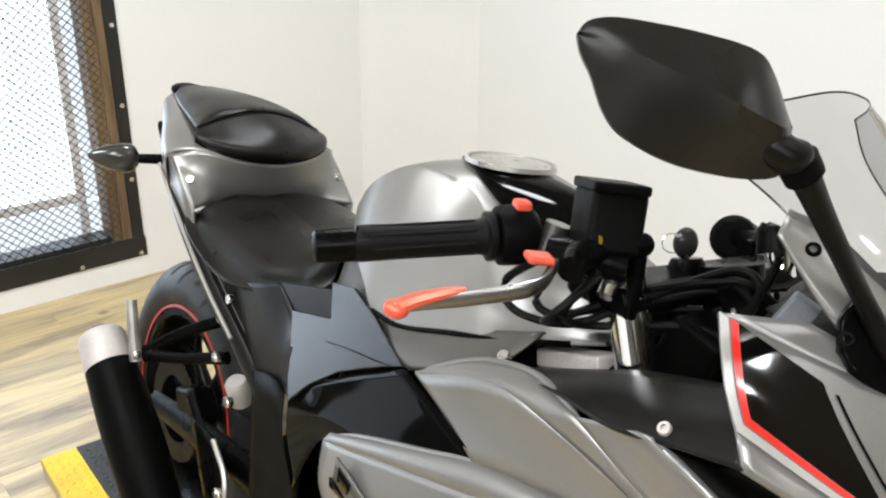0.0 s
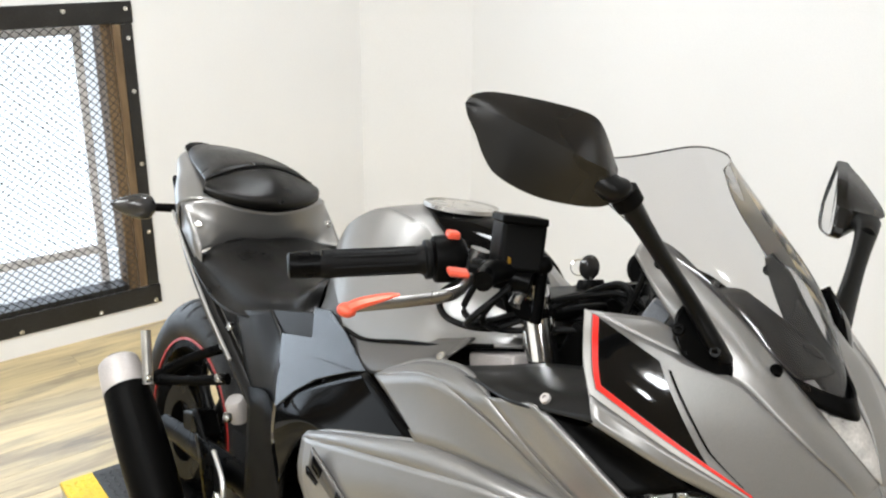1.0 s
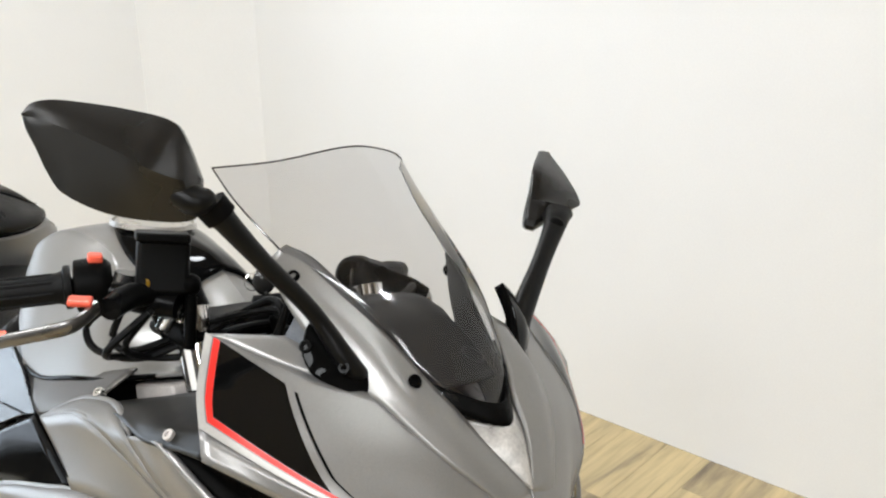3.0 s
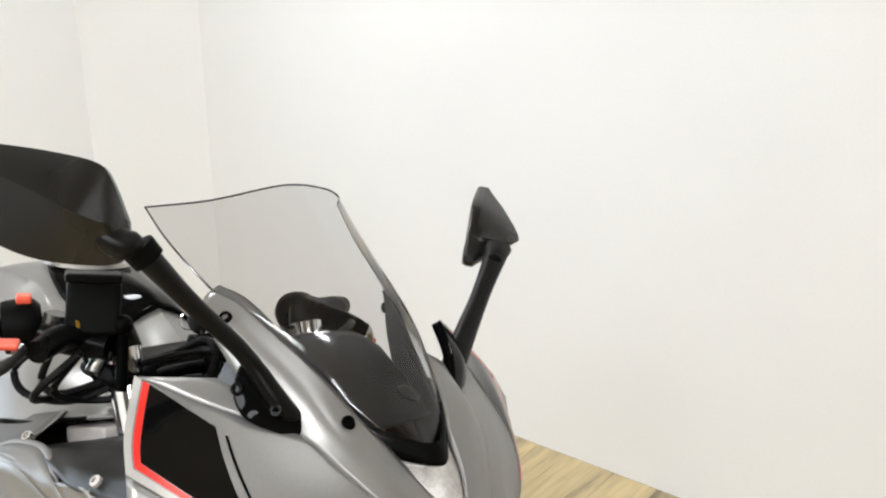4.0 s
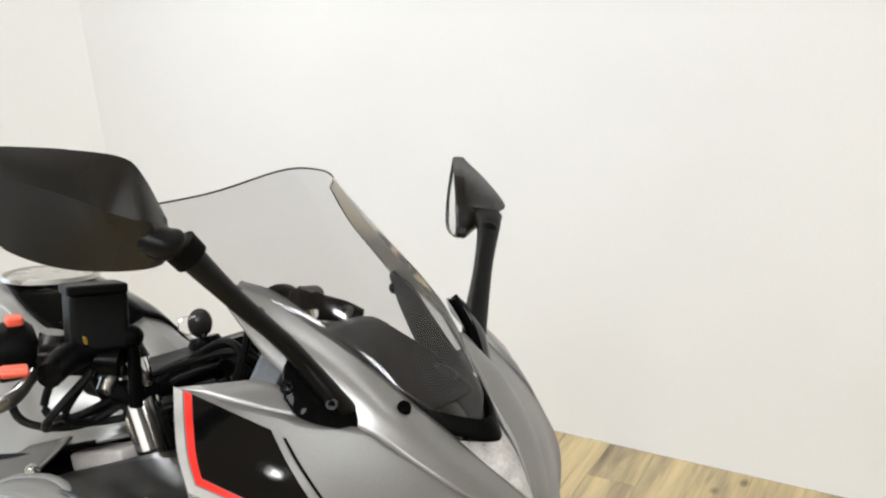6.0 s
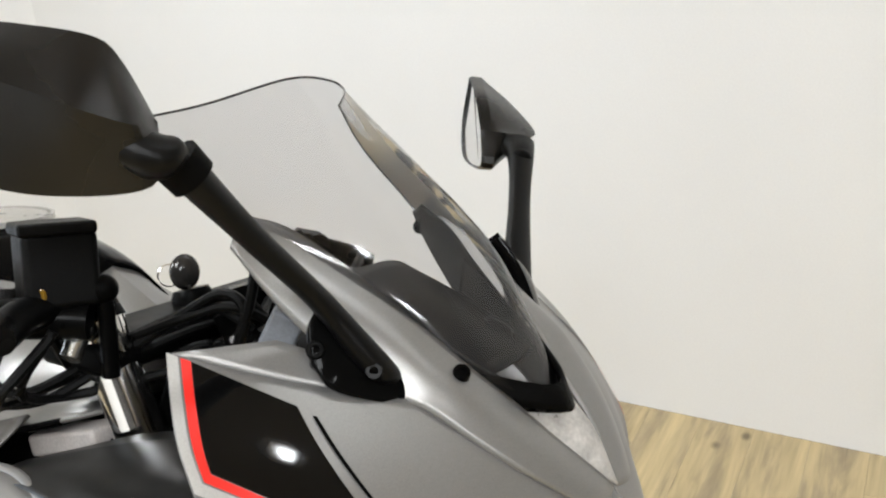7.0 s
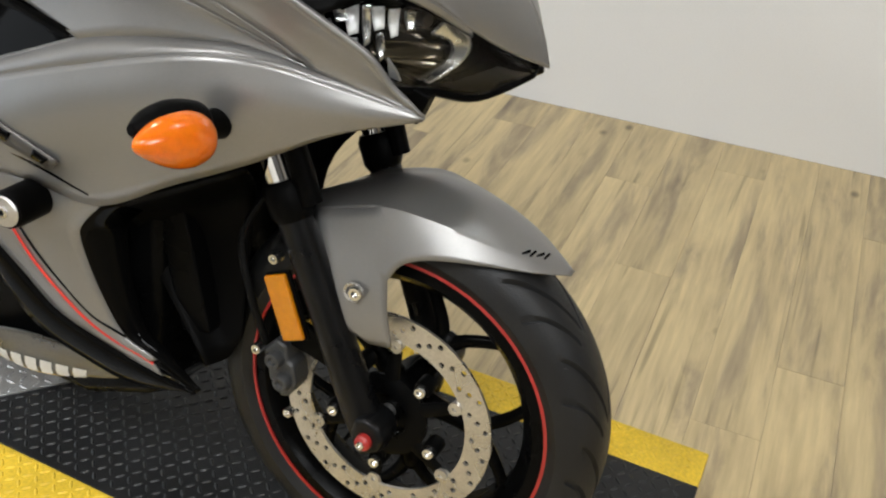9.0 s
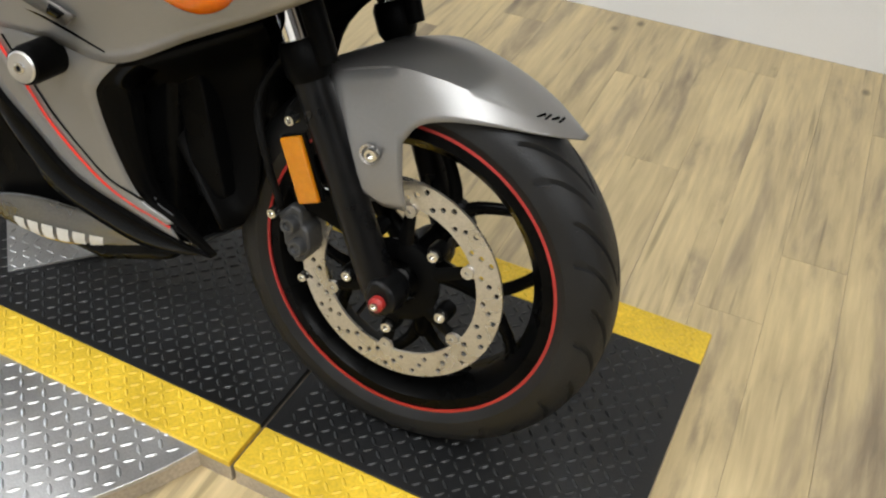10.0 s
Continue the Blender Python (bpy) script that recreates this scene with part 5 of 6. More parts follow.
# belly pan and crash slider
belly = empty("belly_pan")
belly.parent = bike
belly["label"] = "silver belly pan with pale block lettering"
for y in (-1, 1):
    BEL = [[(-0.72, y * 0.16, 0.235), (-0.60, y * 0.168, 0.270), (-0.464, y * 0.163, 0.278), (-0.30, y * 0.145, 0.28)], [(-0.72, y * 0.15, 0.205), (-0.605, y * 0.153, 0.222), (-0.48, y * 0.148, 0.236), (-0.32, y * 0.135, 0.262)],
           [(-0.71, y * 0.125, 0.175), (-0.609, y * 0.127, 0.169), (-0.489, y * 0.122, 0.197), (-0.345, y * 0.115, 0.245)], [(-0.70, 0.0, 0.15), (-0.60, 0, 0.145), (-0.48, 0, 0.17), (-0.33, 0, 0.235)]]
    part("pan_half", surf(BEL, 6, 5), BELLYMETAL, belly, "silver metal-look panel", solid=0.003)
    part("gold_edge", decal(BEL, [(0, 1.72), (3, 1.72)], [(0, 1.98), (3, 1.98)], 0.002, 16, 2), YELLOW, belly, "yellow strip low on the pan")
    for k in range(6):
        s0 = 0.42 + 0.27 * k
        part("letter_block", decal(BEL, [(s0, 1.2), (s0 + 0.2, 1.2)], [(s0 - 0.03, 1.72), (s0 + 0.17, 1.72)], 0.0026, 3, 2), WHITE, belly, "pale lettering block")
for y in (-1, 1):
    sl = empty("crash_slider")
    sl.parent = bike
    part("puck", lathe([(0, 0.070), (0.016, 0.070), (0.024, 0.065), (0.026, 0.056), (0.026, 0.0), (0.024, -0.02)], (-0.47, y * 0.222, 0.548), (0.12, y, 0), 28), PLASTIC, sl, "black plastic puck")
    part("washer", lathe([(0.006, 0.0705), (0.019, 0.0705), (0.021, 0.068), (0.006, 0.068)], (-0.47, y * 0.222, 0.548), (0.12, y, 0), 24, True), ALU, sl)
    screw(sl, Vector((-0.47, y * 0.222, 0.548)) + Vector((0.12, y, 0)).normalized() * 0.069, (0.12, y, 0), 0.008, 0.005)

# ---- tank ----
tank = empty("fuel_tank")
tank.parent = bike
tank["label"] = "grey metallic fuel tank with a gloss black top"
rings = []
SHARP = {-0.870: (0.050, 0.893), -0.835: (0.084, 0.915), -0.775: (0.104, 0.956), -0.715: (0.097, 0.988), -0.660: (0.088, 0.989), -0.60: (0.084, 0.977)}
for u, zt, hw, zs, zb, k in ((-0.870, 0.905, 0.055, 0.902, 0.875, 0), (-0.835, 0.940, 0.092, 0.918, 0.872, 0), (-0.775, 0.976, 0.128, 0.930, 0.862, 0), (-0.715, 0.998, 0.151, 0.935, 0.845, 0), (-0.660, 1.005, 0.166, 0.932, 0.818, 0.15), (-0.60, 1.007, 0.173, 0.927, 0.823, 0.45),
                             (-0.50, 0.998, 0.175, 0.908, 0.855, 0.95), (-0.44, 0.972, 0.172, 0.902, 0.872, 1.0), (-0.395, 0.950, 0.168, 0.905, 0.888, 0.7), (-0.355, 0.932, 0.153, 0.910, 0.901, 0.2), (-0.335, 0.922, 0.125, 0.912, 0.905, 0)):
    half_ring = [(u, 0, zt), (u, -hw * 0.40 * (1 - 0.45 * k), zt - 0.003 - 0.013 * k), (u, -hw * 0.68 * (1 - 0.30 * k), zt - 0.017 - 0.040 * k), (u, -hw * 0.83 * (1 - 0.04 * k), zs), (u, -hw * 0.925, (zs + zb) / 2 - 0.002), (u, -hw, zb), (u, -hw * 0.985, zb - 0.004), (u, -hw * 0.80, zb - 0.004)]
    if u in SHARP:  # a sharp shoulder with a flat flank below it
        ey, ez = SHARP[u]
        half_ring[1:5] = [(u, -ey * 0.6, zt * 0.7 + ez * 0.3), (u, -ey + 0.003, ez + 0.002), (u, -ey - 0.003, ez - 0.005), (u, -(ey + hw) / 2 - 0.004, (ez + zb) / 2 + 0.002)]
    rings.append(half_ring + [(x, -y, z) for x, y, z in half_ring[:0:-1]])
rings = [r + [r[0]] for r in rings]
bm = surf(rings, 4, 5)
part("shell", bm, PAINT, tank, "satin grey metallic tank shell")
for y in (-1, 1):
    part("seam", tube([(-0.668, y * 0.1665, 0.814), (-0.600, y * 0.1735, 0.821), (-0.511, y * 0.1755, 0.850), (-0.440, y * 0.1725, 0.8700), (-0.395, y * 0.1685, 0.886), (-0.355, y * 0.154, 0.899)], 0.0035, 8, 6), GLOSS, tank, "black seam under the tank")
halves = [r[:8] for r in rings]
TOP = []
for n in range(19):
    r = 3.05 + 3.55 * n / 18
    reach = min(0.35 + 0.62 * (r - 3.05), 1.75)
    row = []
    for m in range(-6, 7):
        p = spline_at([spline_at(q, abs(m) / 6 * reach) for q in halves], r)
        row.append(Vector((p.x, math.copysign(p.y, m), p.z + 0.003)))
    TOP.append(row)
part("top_panel", sheet(TOP), GLOSS, tank, "gloss black top panel", solid=0.004)
cap_at, cap_up = (-0.640, 0, 1.0125), (-0.04, 0, 1)
part("filler_ring", lathe([(0.0565, 0.0022), (0.060, 0.0022), (0.0605, -0.004), (0.056, -0.004)], cap_at, cap_up, 48, True), ALU, tank, "thin silver filler ring")
part("filler_cap", lathe([(0, 0.0024), (0.03, 0.0022), (0.052, 0.001), (0.055, -0.004)], cap_at, cap_up, 40), STEEL, tank, "brushed steel filler cap")

# ---- seats and tail ----
seat = empty("rider_seat")
seat.parent = bike
seat["label"] = "black vinyl rider seat"
rings = []
for u, zt, hw, zb in ((-1.285, 0.776, 0.05, 0.765), (-1.265, 0.790, 0.11, 0.768), (-1.215, 0.797, 0.155, 0.755), (-1.10, 0.786, 0.156, 0.712), (-1.0, 0.778, 0.148, 0.716), (-0.93, 0.792, 0.122, 0.733), (-0.896, 0.812, 0.114, 0.738), (-0.880, 0.828, 0.107, 0.740), (-0.868, 0.836, 0.090, 0.760)):
    h = [(u, 0, zt), (u, -hw * 0.5, zt + 0.004), (u, -hw * 0.88, zt - 0.014), (u, -hw, zb * 0.55 + zt * 0.45 - 0.01), (u, -hw * 0.97, zb)]
    rings.append(h + [(x, -y, z) for x, y, z in h[:0:-1]])
rings = [r + [r[0]] for r in rings]
part("cushion", sheet(dense(rings, 4, 6)), VINYL, seat, "black textured vinyl cushion")
for y in (-1, 1):
    part("piping", tube([(-1.21, y * 0.151, 0.756), (-1.10, y * 0.153, 0.711), (-1.0, y * 0.145, 0.714), (-0.93, y * 0.121, 0.731), (-0.878, y * 0.106, 0.739)], 0.0034, 8, 6), GLOSS, seat, "black lower edge")
pil = empty("pillion_seat")
pil.parent = bike
pil["label"] = "black vinyl pillion pad"
def whole(rows):
    """Half sections, from the middle outwards, mirrored to the other side."""
    return [[(x, -y, z) for x, y, z in r[:0:-1]] + r for r in rows]


SEAM = [(-1.300, 0, 0.938), (-1.302, 0.06, 0.928), (-1.304, 0.100, 0.913), (-1.303, 0.124, 0.904)]
LIP = [(-1.222, 0, 0.864), (-1.234, 0.06, 0.868), (-1.260, 0.110, 0.877), (-1.286, 0.132, 0.888)]
part("front_pad", surf(whole([[(x - 0.02, y * 0.95, z - 0.004) for x, y, z in LIP], LIP,
                              [(-1.214, 0, 0.884), (-1.226, 0.06, 0.887), (-1.257, 0.110, 0.892), (-1.289, 0.132, 0.897)],
                              [(-1.247, 0, 0.917), (-1.262, 0.06, 0.909), (-1.281, 0.100, 0.903), (-1.297, 0.126, 0.902)], SEAM]), 5, 6), VINYL, pil, "smooth black front pad", solid=0.004)
part("piping", tube(whole([LIP])[0], 0.0038, 8, 6), GLOSS, pil, "black lower edge")
part("seam", tube(whole([SEAM])[0], 0.0022, 8, 6), PLASTIC, pil, "black seam")
part("rear_pad", surf(whole([[(x - 0.002, y, z + 0.003) for x, y, z in SEAM],
                             [(-1.320, 0, 0.945), (-1.320, 0.06, 0.938), (-1.320, 0.094, 0.926), (-1.320, 0.120, 0.906)],
                             [(-1.39, 0, 0.949), (-1.39, 0.052, 0.944), (-1.39, 0.080, 0.933), (-1.39, 0.103, 0.909)],
                             [(-1.48, 0, 0.945), (-1.48, 0.040, 0.942), (-1.48, 0.062, 0.932), (-1.48, 0.080, 0.912)],
                             [(-1.56, 0, 0.937), (-1.56, 0.028, 0.935), (-1.56, 0.042, 0.928), (-1.56, 0.054, 0.914)],
                             [(-1.60, 0, 0.929), (-1.60, 0.020, 0.928), (-1.60, 0.030, 0.922), (-1.60, 0.038, 0.912)]]), 5, 6), VINYL, pil, "dark grained rear pad", solid=0.004)
tail = empty("tail_cowl")
tail.parent = bike
tail["label"] = "grey metallic tail cowl round the seats"
RIDGE = [(-1.230, 0, 0.858), (-1.242, 0.07, 0.864), (-1.266, 0.130, 0.875), (-1.312, 0.167, 0.857)]
SHELF = [(-1.2495, 0, 0.808), (-1.2495, 0.05, 0.810), (-1.2495, 0.100, 0.822), (-1.261, 0.164, 0.824)]
FOOT = [(-1.268, 0, 0.778), (-1.264, 0.06, 0.779), (-1.250, 0.110, 0.781), (-1.210, 0.161, 0.786)]
part("shell", surf(whole([[(-1.230, 0, 0.858), (-1.242, 0.07, 0.864), (-1.266, 0.130, 0.875), (-1.312, 0.167, 0.857), (-1.322, 0.165, 0.820), (-1.335, 0.150, 0.785)],
                          [(-1.37, 0, 0.890), (-1.37, 0.08, 0.892), (-1.375, 0.117, 0.898), (-1.388, 0.145, 0.879), (-1.388, 0.145, 0.836), (-1.385, 0.126, 0.795)],
                          [(-1.47, 0, 0.903), (-1.47, 0.06, 0.904), (-1.47, 0.090, 0.908), (-1.47, 0.112, 0.890), (-1.47, 0.110, 0.858), (-1.47, 0.09, 0.822)],
                          [(-1.57, 0, 0.910), (-1.57, 0.04, 0.910), (-1.57, 0.058, 0.911), (-1.57, 0.073, 0.901), (-1.57, 0.070, 0.885), (-1.57, 0.057, 0.860)],
                          [(-1.63, 0, 0.912), (-1.63, 0.018, 0.912), (-1.63, 0.026, 0.912), (-1.63, 0.034, 0.905), (-1.63, 0.033, 0.896), (-1.63, 0.028, 0.888)]]), 5, 6), PAINT, tail, "satin grey metallic shell", solid=0.003)
ridge, shelf, foot = (along(whole([q])[0], 0, 1, 48) for q in (RIDGE, SHELF, FOOT))
part("front_panel", welded(facet(ridge, shelf, 0.0, 1), facet(shelf, foot, 0.0, 1)), PAINT, tail, "satin grey panel under the pillion pad", solid=0.003, angle=60)
for y in (-1, 1):
    ridge, shelf, foot = ([(a, y * b, c) for a, b, c in q] for q in (RIDGE, SHELF, FOOT))
    part("side_wing", facet([Vector(p) for p in (ridge[3], shelf[3], foot[3])], [Vector(p) for p in ((-1.335, y * 0.150, 0.785), (-1.27, y * 0.153, 0.757), (-1.205, y * 0.152, 0.715))], 0.0, y), PAINT, tail, "satin grey side wing", solid=0.003)
part("tail_tip", ball((-1.605, 0, 0.917), (0.045, 0.042, 0.013), (0, 10, 0)), PLASTIC, tail, "black tail tip")
for y in (-1, 1):
    screw(tail, (-1.258, y * 0.150, 0.826), (0.75, y * 0.4, 0.4), 0.0075, 0.005)
    part("side_rail", tube([(-1.50, y * 0.10, 0.842), (-1.37, y * 0.138, 0.808), (-1.267, y * 0.150, 0.752), (-1.148, y * 0.150, 0.678), (-0.993, y * 0.150, 0.600), (-0.892, y * 0.150, 0.535), (-0.87, y * 0.152, 0.44)], [0.008, 0.015, 0.019, 0.020, 0.019, 0.017, 0.016], 10, 6, 0.7), PAINT_DARK, tail, "slim grey side rail")
    part("rail_trim", tube([(-1.40, y * 0.146, 0.818), (-1.265, y * 0.164, 0.760), (-1.148, y * 0.165, 0.686), (-1.03, y * 0.165, 0.625)], 0.0035, 8, 6), SILVERLINE, tail, "bright rail edge")
    ts = empty("turn_signal")
    ts.parent = bike
    ts["label"] = "black smoked rear turn signal on a stem"
    part("stem", tube([(-1.44, y * 0.10, 0.815), (-1.46, y * 0.165, 0.812)], [0.010, 0.009], 10, 0), PLASTIC, ts)
    part("lamp", tube([(-1.455, y * 0.163, 0.812), (-1.46, y * 0.175, 0.812), (-1.468, y * 0.205, 0.813), (-1.478, y * 0.238, 0.813), (-1.482, y * 0.25, 0.813)], [0.010, 0.026, 0.026, 0.012, 0.002], 14, 5, 0.8), SMOKE, ts, "teardrop smoked lamp")
part("undertail", prism([(-1.55, 0.80), (-1.2, 0.72), (-0.98, 0.62), (-0.95, 0.68), (-1.2, 0.76), (-1.6, 0.86)], -0.08, 0.08), PLASTIC, tail, bevel=0.01)

# side covers: a curved skin beside the rail and two flat plates below the seat
COVER = [[(-1.058, 0.150, 0.712), (-1.004, 0.152, 0.642), (-0.956, 0.152, 0.586), (-0.917, 0.152, 0.532)],
         [(-0.982, 0.158, 0.737), (-0.912, 0.162, 0.681), (-0.874, 0.165, 0.634), (-0.862, 0.166, 0.575)],
         [(-0.916, 0.152, 0.760), (-0.866, 0.156, 0.732), (-0.834, 0.171, 0.704), (-0.805, 0.186, 0.655), (-0.795, 0.190, 0.600)][0:4]]
PLATES = (("shoulder_plate", "black plate below the seat", COVERDARK, [(-0.916, 0.150, 0.760), (-0.773, 0.150, 0.801), (-0.748, 0.163, 0.764), (-0.868, 0.150, 0.726)]),
          ("upper_plate", "smooth black plate catching the window light", SIDECOVER, [(-0.870, 0.154, 0.734), (-0.750, 0.168, 0.770), (-0.786, 0.148, 0.807), (-0.722, 0.157, 0.823), (-0.647, 0.175, 0.815), (-0.544, 0.203, 0.797), (-0.626, 0.198, 0.759), (-0.687, 0.189, 0.745), (-0.744, 0.182, 0.730), (-0.798, 0.177, 0.707), (-0.832, 0.174, 0.695)]),
          ("knee_plate", "raised smooth black knee plate", SIDECOVER, [(-0.791, 0.198, 0.669), (-0.806, 0.189, 0.687), (-0.812, 0.182, 0.704), (-0.806, 0.180, 0.716), (-0.784, 0.180, 0.728), (-0.737, 0.184, 0.747), (-0.681, 0.192, 0.762), (-0.620, 0.200, 0.776), (-0.565, 0.208, 0.789), (-0.621, 0.205, 0.760), (-0.669, 0.203, 0.734), (-0.727, 0.204, 0.691), (-0.766, 0.210, 0.649)]))


def plate(outline):
    """One flat face with the given outline."""
    bm = bmesh.new()
    bm.faces.new([bm.verts.new(p) for p in outline])
    return bm


for y in (-1, 1):
    cov = empty("side_cover")
    cov.parent = bike
    cov["label"] = "satin black side cover below the seat"
    S = [[(-1.06, y * 0.130, 0.700), (-0.98, y * 0.130, 0.724), (-0.888, y * 0.084, 0.748), (-0.825, y * 0.098, 0.850), (-0.735, y * 0.138, 0.872)],
         [(-0.98, y * 0.142, 0.650), (-0.92, y * 0.145, 0.665), (-0.84, y * 0.145, 0.71), (-0.76, y * 0.140, 0.770), (-0.675, y * 0.155, 0.820)],
         [(-0.93, y * 0.140, 0.590), (-0.90, y * 0.150, 0.605), (-0.81, y * 0.162, 0.660), (-0.71, y * 0.165, 0.722), (-0.61, y * 0.17, 0.772)]]
    part("inner_cover", surf(S, 6, 6), TRIM, cov, "dark grey inner cover beside the tank", solid=0.004)
    for name, label, mat, outline in PLATES:
        part(name, plate([(a, y * b, c) for a, b, c in outline]), mat, cov, label, smooth=False, solid=0.006, bevel=0.0013, segs=2)
    part("cover", surf([[(a, y * b, c) for a, b, c in r] for r in COVER], 8, 6), COVERDARK, cov, "satin black moulded cover", solid=0.004)
    screw(cov, (-1.07, y * 0.152, 0.675), (0, y, 0.2), 0.008, 0.004)
    screw(cov, (-0.658, y * 0.176, 0.780), (0, y, 0.3), 0.010, 0.005)
    G = [[(-0.80, y * 0.195, 0.640), (-0.73, y * 0.2, 0.690), (-0.65, y * 0.203, 0.738), (-0.535, y * 0.210, 0.800)], [(-0.775, y * 0.206, 0.590), (-0.70, y * 0.211, 0.662), (-0.60, y * 0.216, 0.712), (-0.45, y * 0.224, 0.790)], [(-0.735, y * 0.208, 0.530), (-0.668, y * 0.214, 0.645), (-0.52, y * 0.228, 0.705), (-0.372, y * 0.234, 0.777)]]
    part("gloss_panel", surf(G, 6, 6), GLOSS, cov, "gloss black panel", solid=0.003)
    part("frame_plate", surf([[(-0.96, y * 0.158, 0.60), (-0.86, y * 0.175, 0.63), (-0.76, y * 0.19, 0.60)], [(-0.945, y * 0.15, 0.40), (-0.85, y * 0.168, 0.42), (-0.75, y * 0.18, 0.42)], [(-0.935, y * 0.145, 0.20), (-0.84, y * 0.16, 0.20), (-0.74, y * 0.17, 0.25)]], 5, 5), PLASTIC, cov, "black frame cover", solid=0.004)

# ---- rear end ----
RW = (-1.40, 0.0, 0.302)
rear_wheel = wheel("rear_wheel", RW, 0.302, 0.142, 0.203, "black cast rear wheel with a red rim stripe", 0.85)
rear = empty("swingarm")
rear.parent = bike
for y in (-1, 1):
    part("arm", tube([(-0.90, y * 0.09, 0.36), (-1.15, y * 0.105, 0.35), (-1.42, y * 0.11, 0.315)], [0.03, 0.032, 0.024], 12, 4, 0.6), BLACKMETAL, rear, "black swingarm")
part("rear_disc", lathe([(0.07, 0.002), (0.11, 0.002), (0.11, -0.002), (0.07, -0.002)], (RW[0], -0.075, RW[2]), (0, 1, 0), 48, True), BLACKMETAL, rear, "dark rear disc")
part("rear_caliper", prism([(-1.33, 0.39), (-1.27, 0.41), (-1.23, 0.37), (-1.26, 0.32), (-1.31, 0.33)], -0.115, -0.06), BLACKMETAL, rear, bevel=0.008)
part("hugger", block((-1.02, 0, 0.56), (0.06, 0.12, 0.18), (0, 20, 0)), PLASTIC, rear, bevel=0.01)
part("shock_reservoir", lathe([(0, 0.026), (0.016, 0.026), (0.021, 0.018), (0.019, -0.024), (0, -0.028)], (-1.085, -0.11, 0.495), (0.1, -0.4, 1), 20), CAPSILVER, rear, "pale plastic reservoir bottle")
screw(rear, (-1.065, -0.14, 0.49), (0, -1, 0), 0.01, 0.006)
part("brake_line", tube([(-1.26, -0.115, 0.41), (-1.20, -0.14, 0.44), (-1.13, -0.14, 0.38), (-1.10, -0.13, 0.30)], 0.006, 8, 5), GRIP, rear)

ex = empty("exhaust")
ex.parent = bike
ex["label"] = "black silencer with a brushed silver end cap"
a, b = Vector((-1.392, -0.235, 0.474)), Vector((-1.065, -0.215, 0.200))
d = (b - a).normalized()
part("can", tube([a + d * 0.05, a + d * 0.16, a + d * 0.30, b], [0.051, 0.056, 0.054, 0.040], 28, 5, 0.9), PLASTIC, ex, "matt black silencer body")
part("end_cap", tube([a - d * 0.02, a - d * 0.012, a + d * 0.02, a + d * 0.052], [0.038, 0.046, 0.050, 0.0515], 28, 3, 0.9), CAPSILVER, ex, "matt silver end cap")
part("tailpipe", tube([a - d * 0.03, a + d * 0.02], [0.02, 0.02], 16, 0), BLACKMETAL, ex)
screw(ex, (-1.120, -0.258, 0.240), (0, -1, 0), 0.009, 0.005)

for y in (-1, 1):
    peg = empty("passenger_peg")
    peg.parent = bike
    peg["label"] = "folded passenger footpeg on a forked bracket"
    part("bracket_arm", tube([(-1.16, y * 0.10, 0.600), (-1.24, y * 0.15, 0.545), (-1.30, y * 0.19, 0.487)], [0.012, 0.011, 0.013], 10, 4, 0.7), BLACKMETAL, peg, "black bracket arm")
    part("bracket_arm", tube([(-1.10, y * 0.13, 0.555), (-1.20, y * 0.165, 0.515), (-1.30, y * 0.19, 0.482)], [0.012, 0.010, 0.013], 10, 4, 0.7), BLACKMETAL, peg, "black bracket arm")
    part("footpeg", tube([(-1.305, y * 0.205, 0.470), (-1.345, y * 0.205, 0.575)], [0.014, 0.012], 10, 0, 0.8), ALU, peg, "bare aluminium footpeg")
    screw(peg, (-1.30, y * 0.208, 0.485), (0, y, 0), 0.009, 0.005)
    screw(peg, (-1.16, y * 0.118, 0.602), (0, y, 0), 0.009, 0.005)
    screw(peg, (-1.105, y * 0.148, 0.556), (0, y, 0), 0.009, 0.005)
    heel = empty("heel_guard")
    heel.parent = bike
    part("plate", surf([[(-1.16, y * 0.158, 0.42), (-1.05, y * 0.165, 0.43), (-0.99, y * 0.17, 0.40)], [(-1.08, y * 0.165, 0.33), (-1.01, y * 0.17, 0.33), (-0.97, y * 0.175, 0.32)], [(-1.03, y * 0.16, 0.22), (-0.99, y * 0.168, 0.22), (-0.955, y * 0.172, 0.23)]], 5, 5), BLACKMETAL, heel, "black heel guard", solid=0.004)
    part("edge", tube([(-1.05, y * 0.168, 0.432), (-0.988, y * 0.174, 0.395), (-0.968, y * 0.178, 0.32), (-0.958, y * 0.175, 0.22)], 0.005, 8, 5), ALU, heel, "bare metal edge")
    for z in (0.36, 0.30):
        screw(heel, (-1.0 + (0.36 - z) * 0.3, y * 0.177, z), (0, y, 0), 0.011, 0.005)

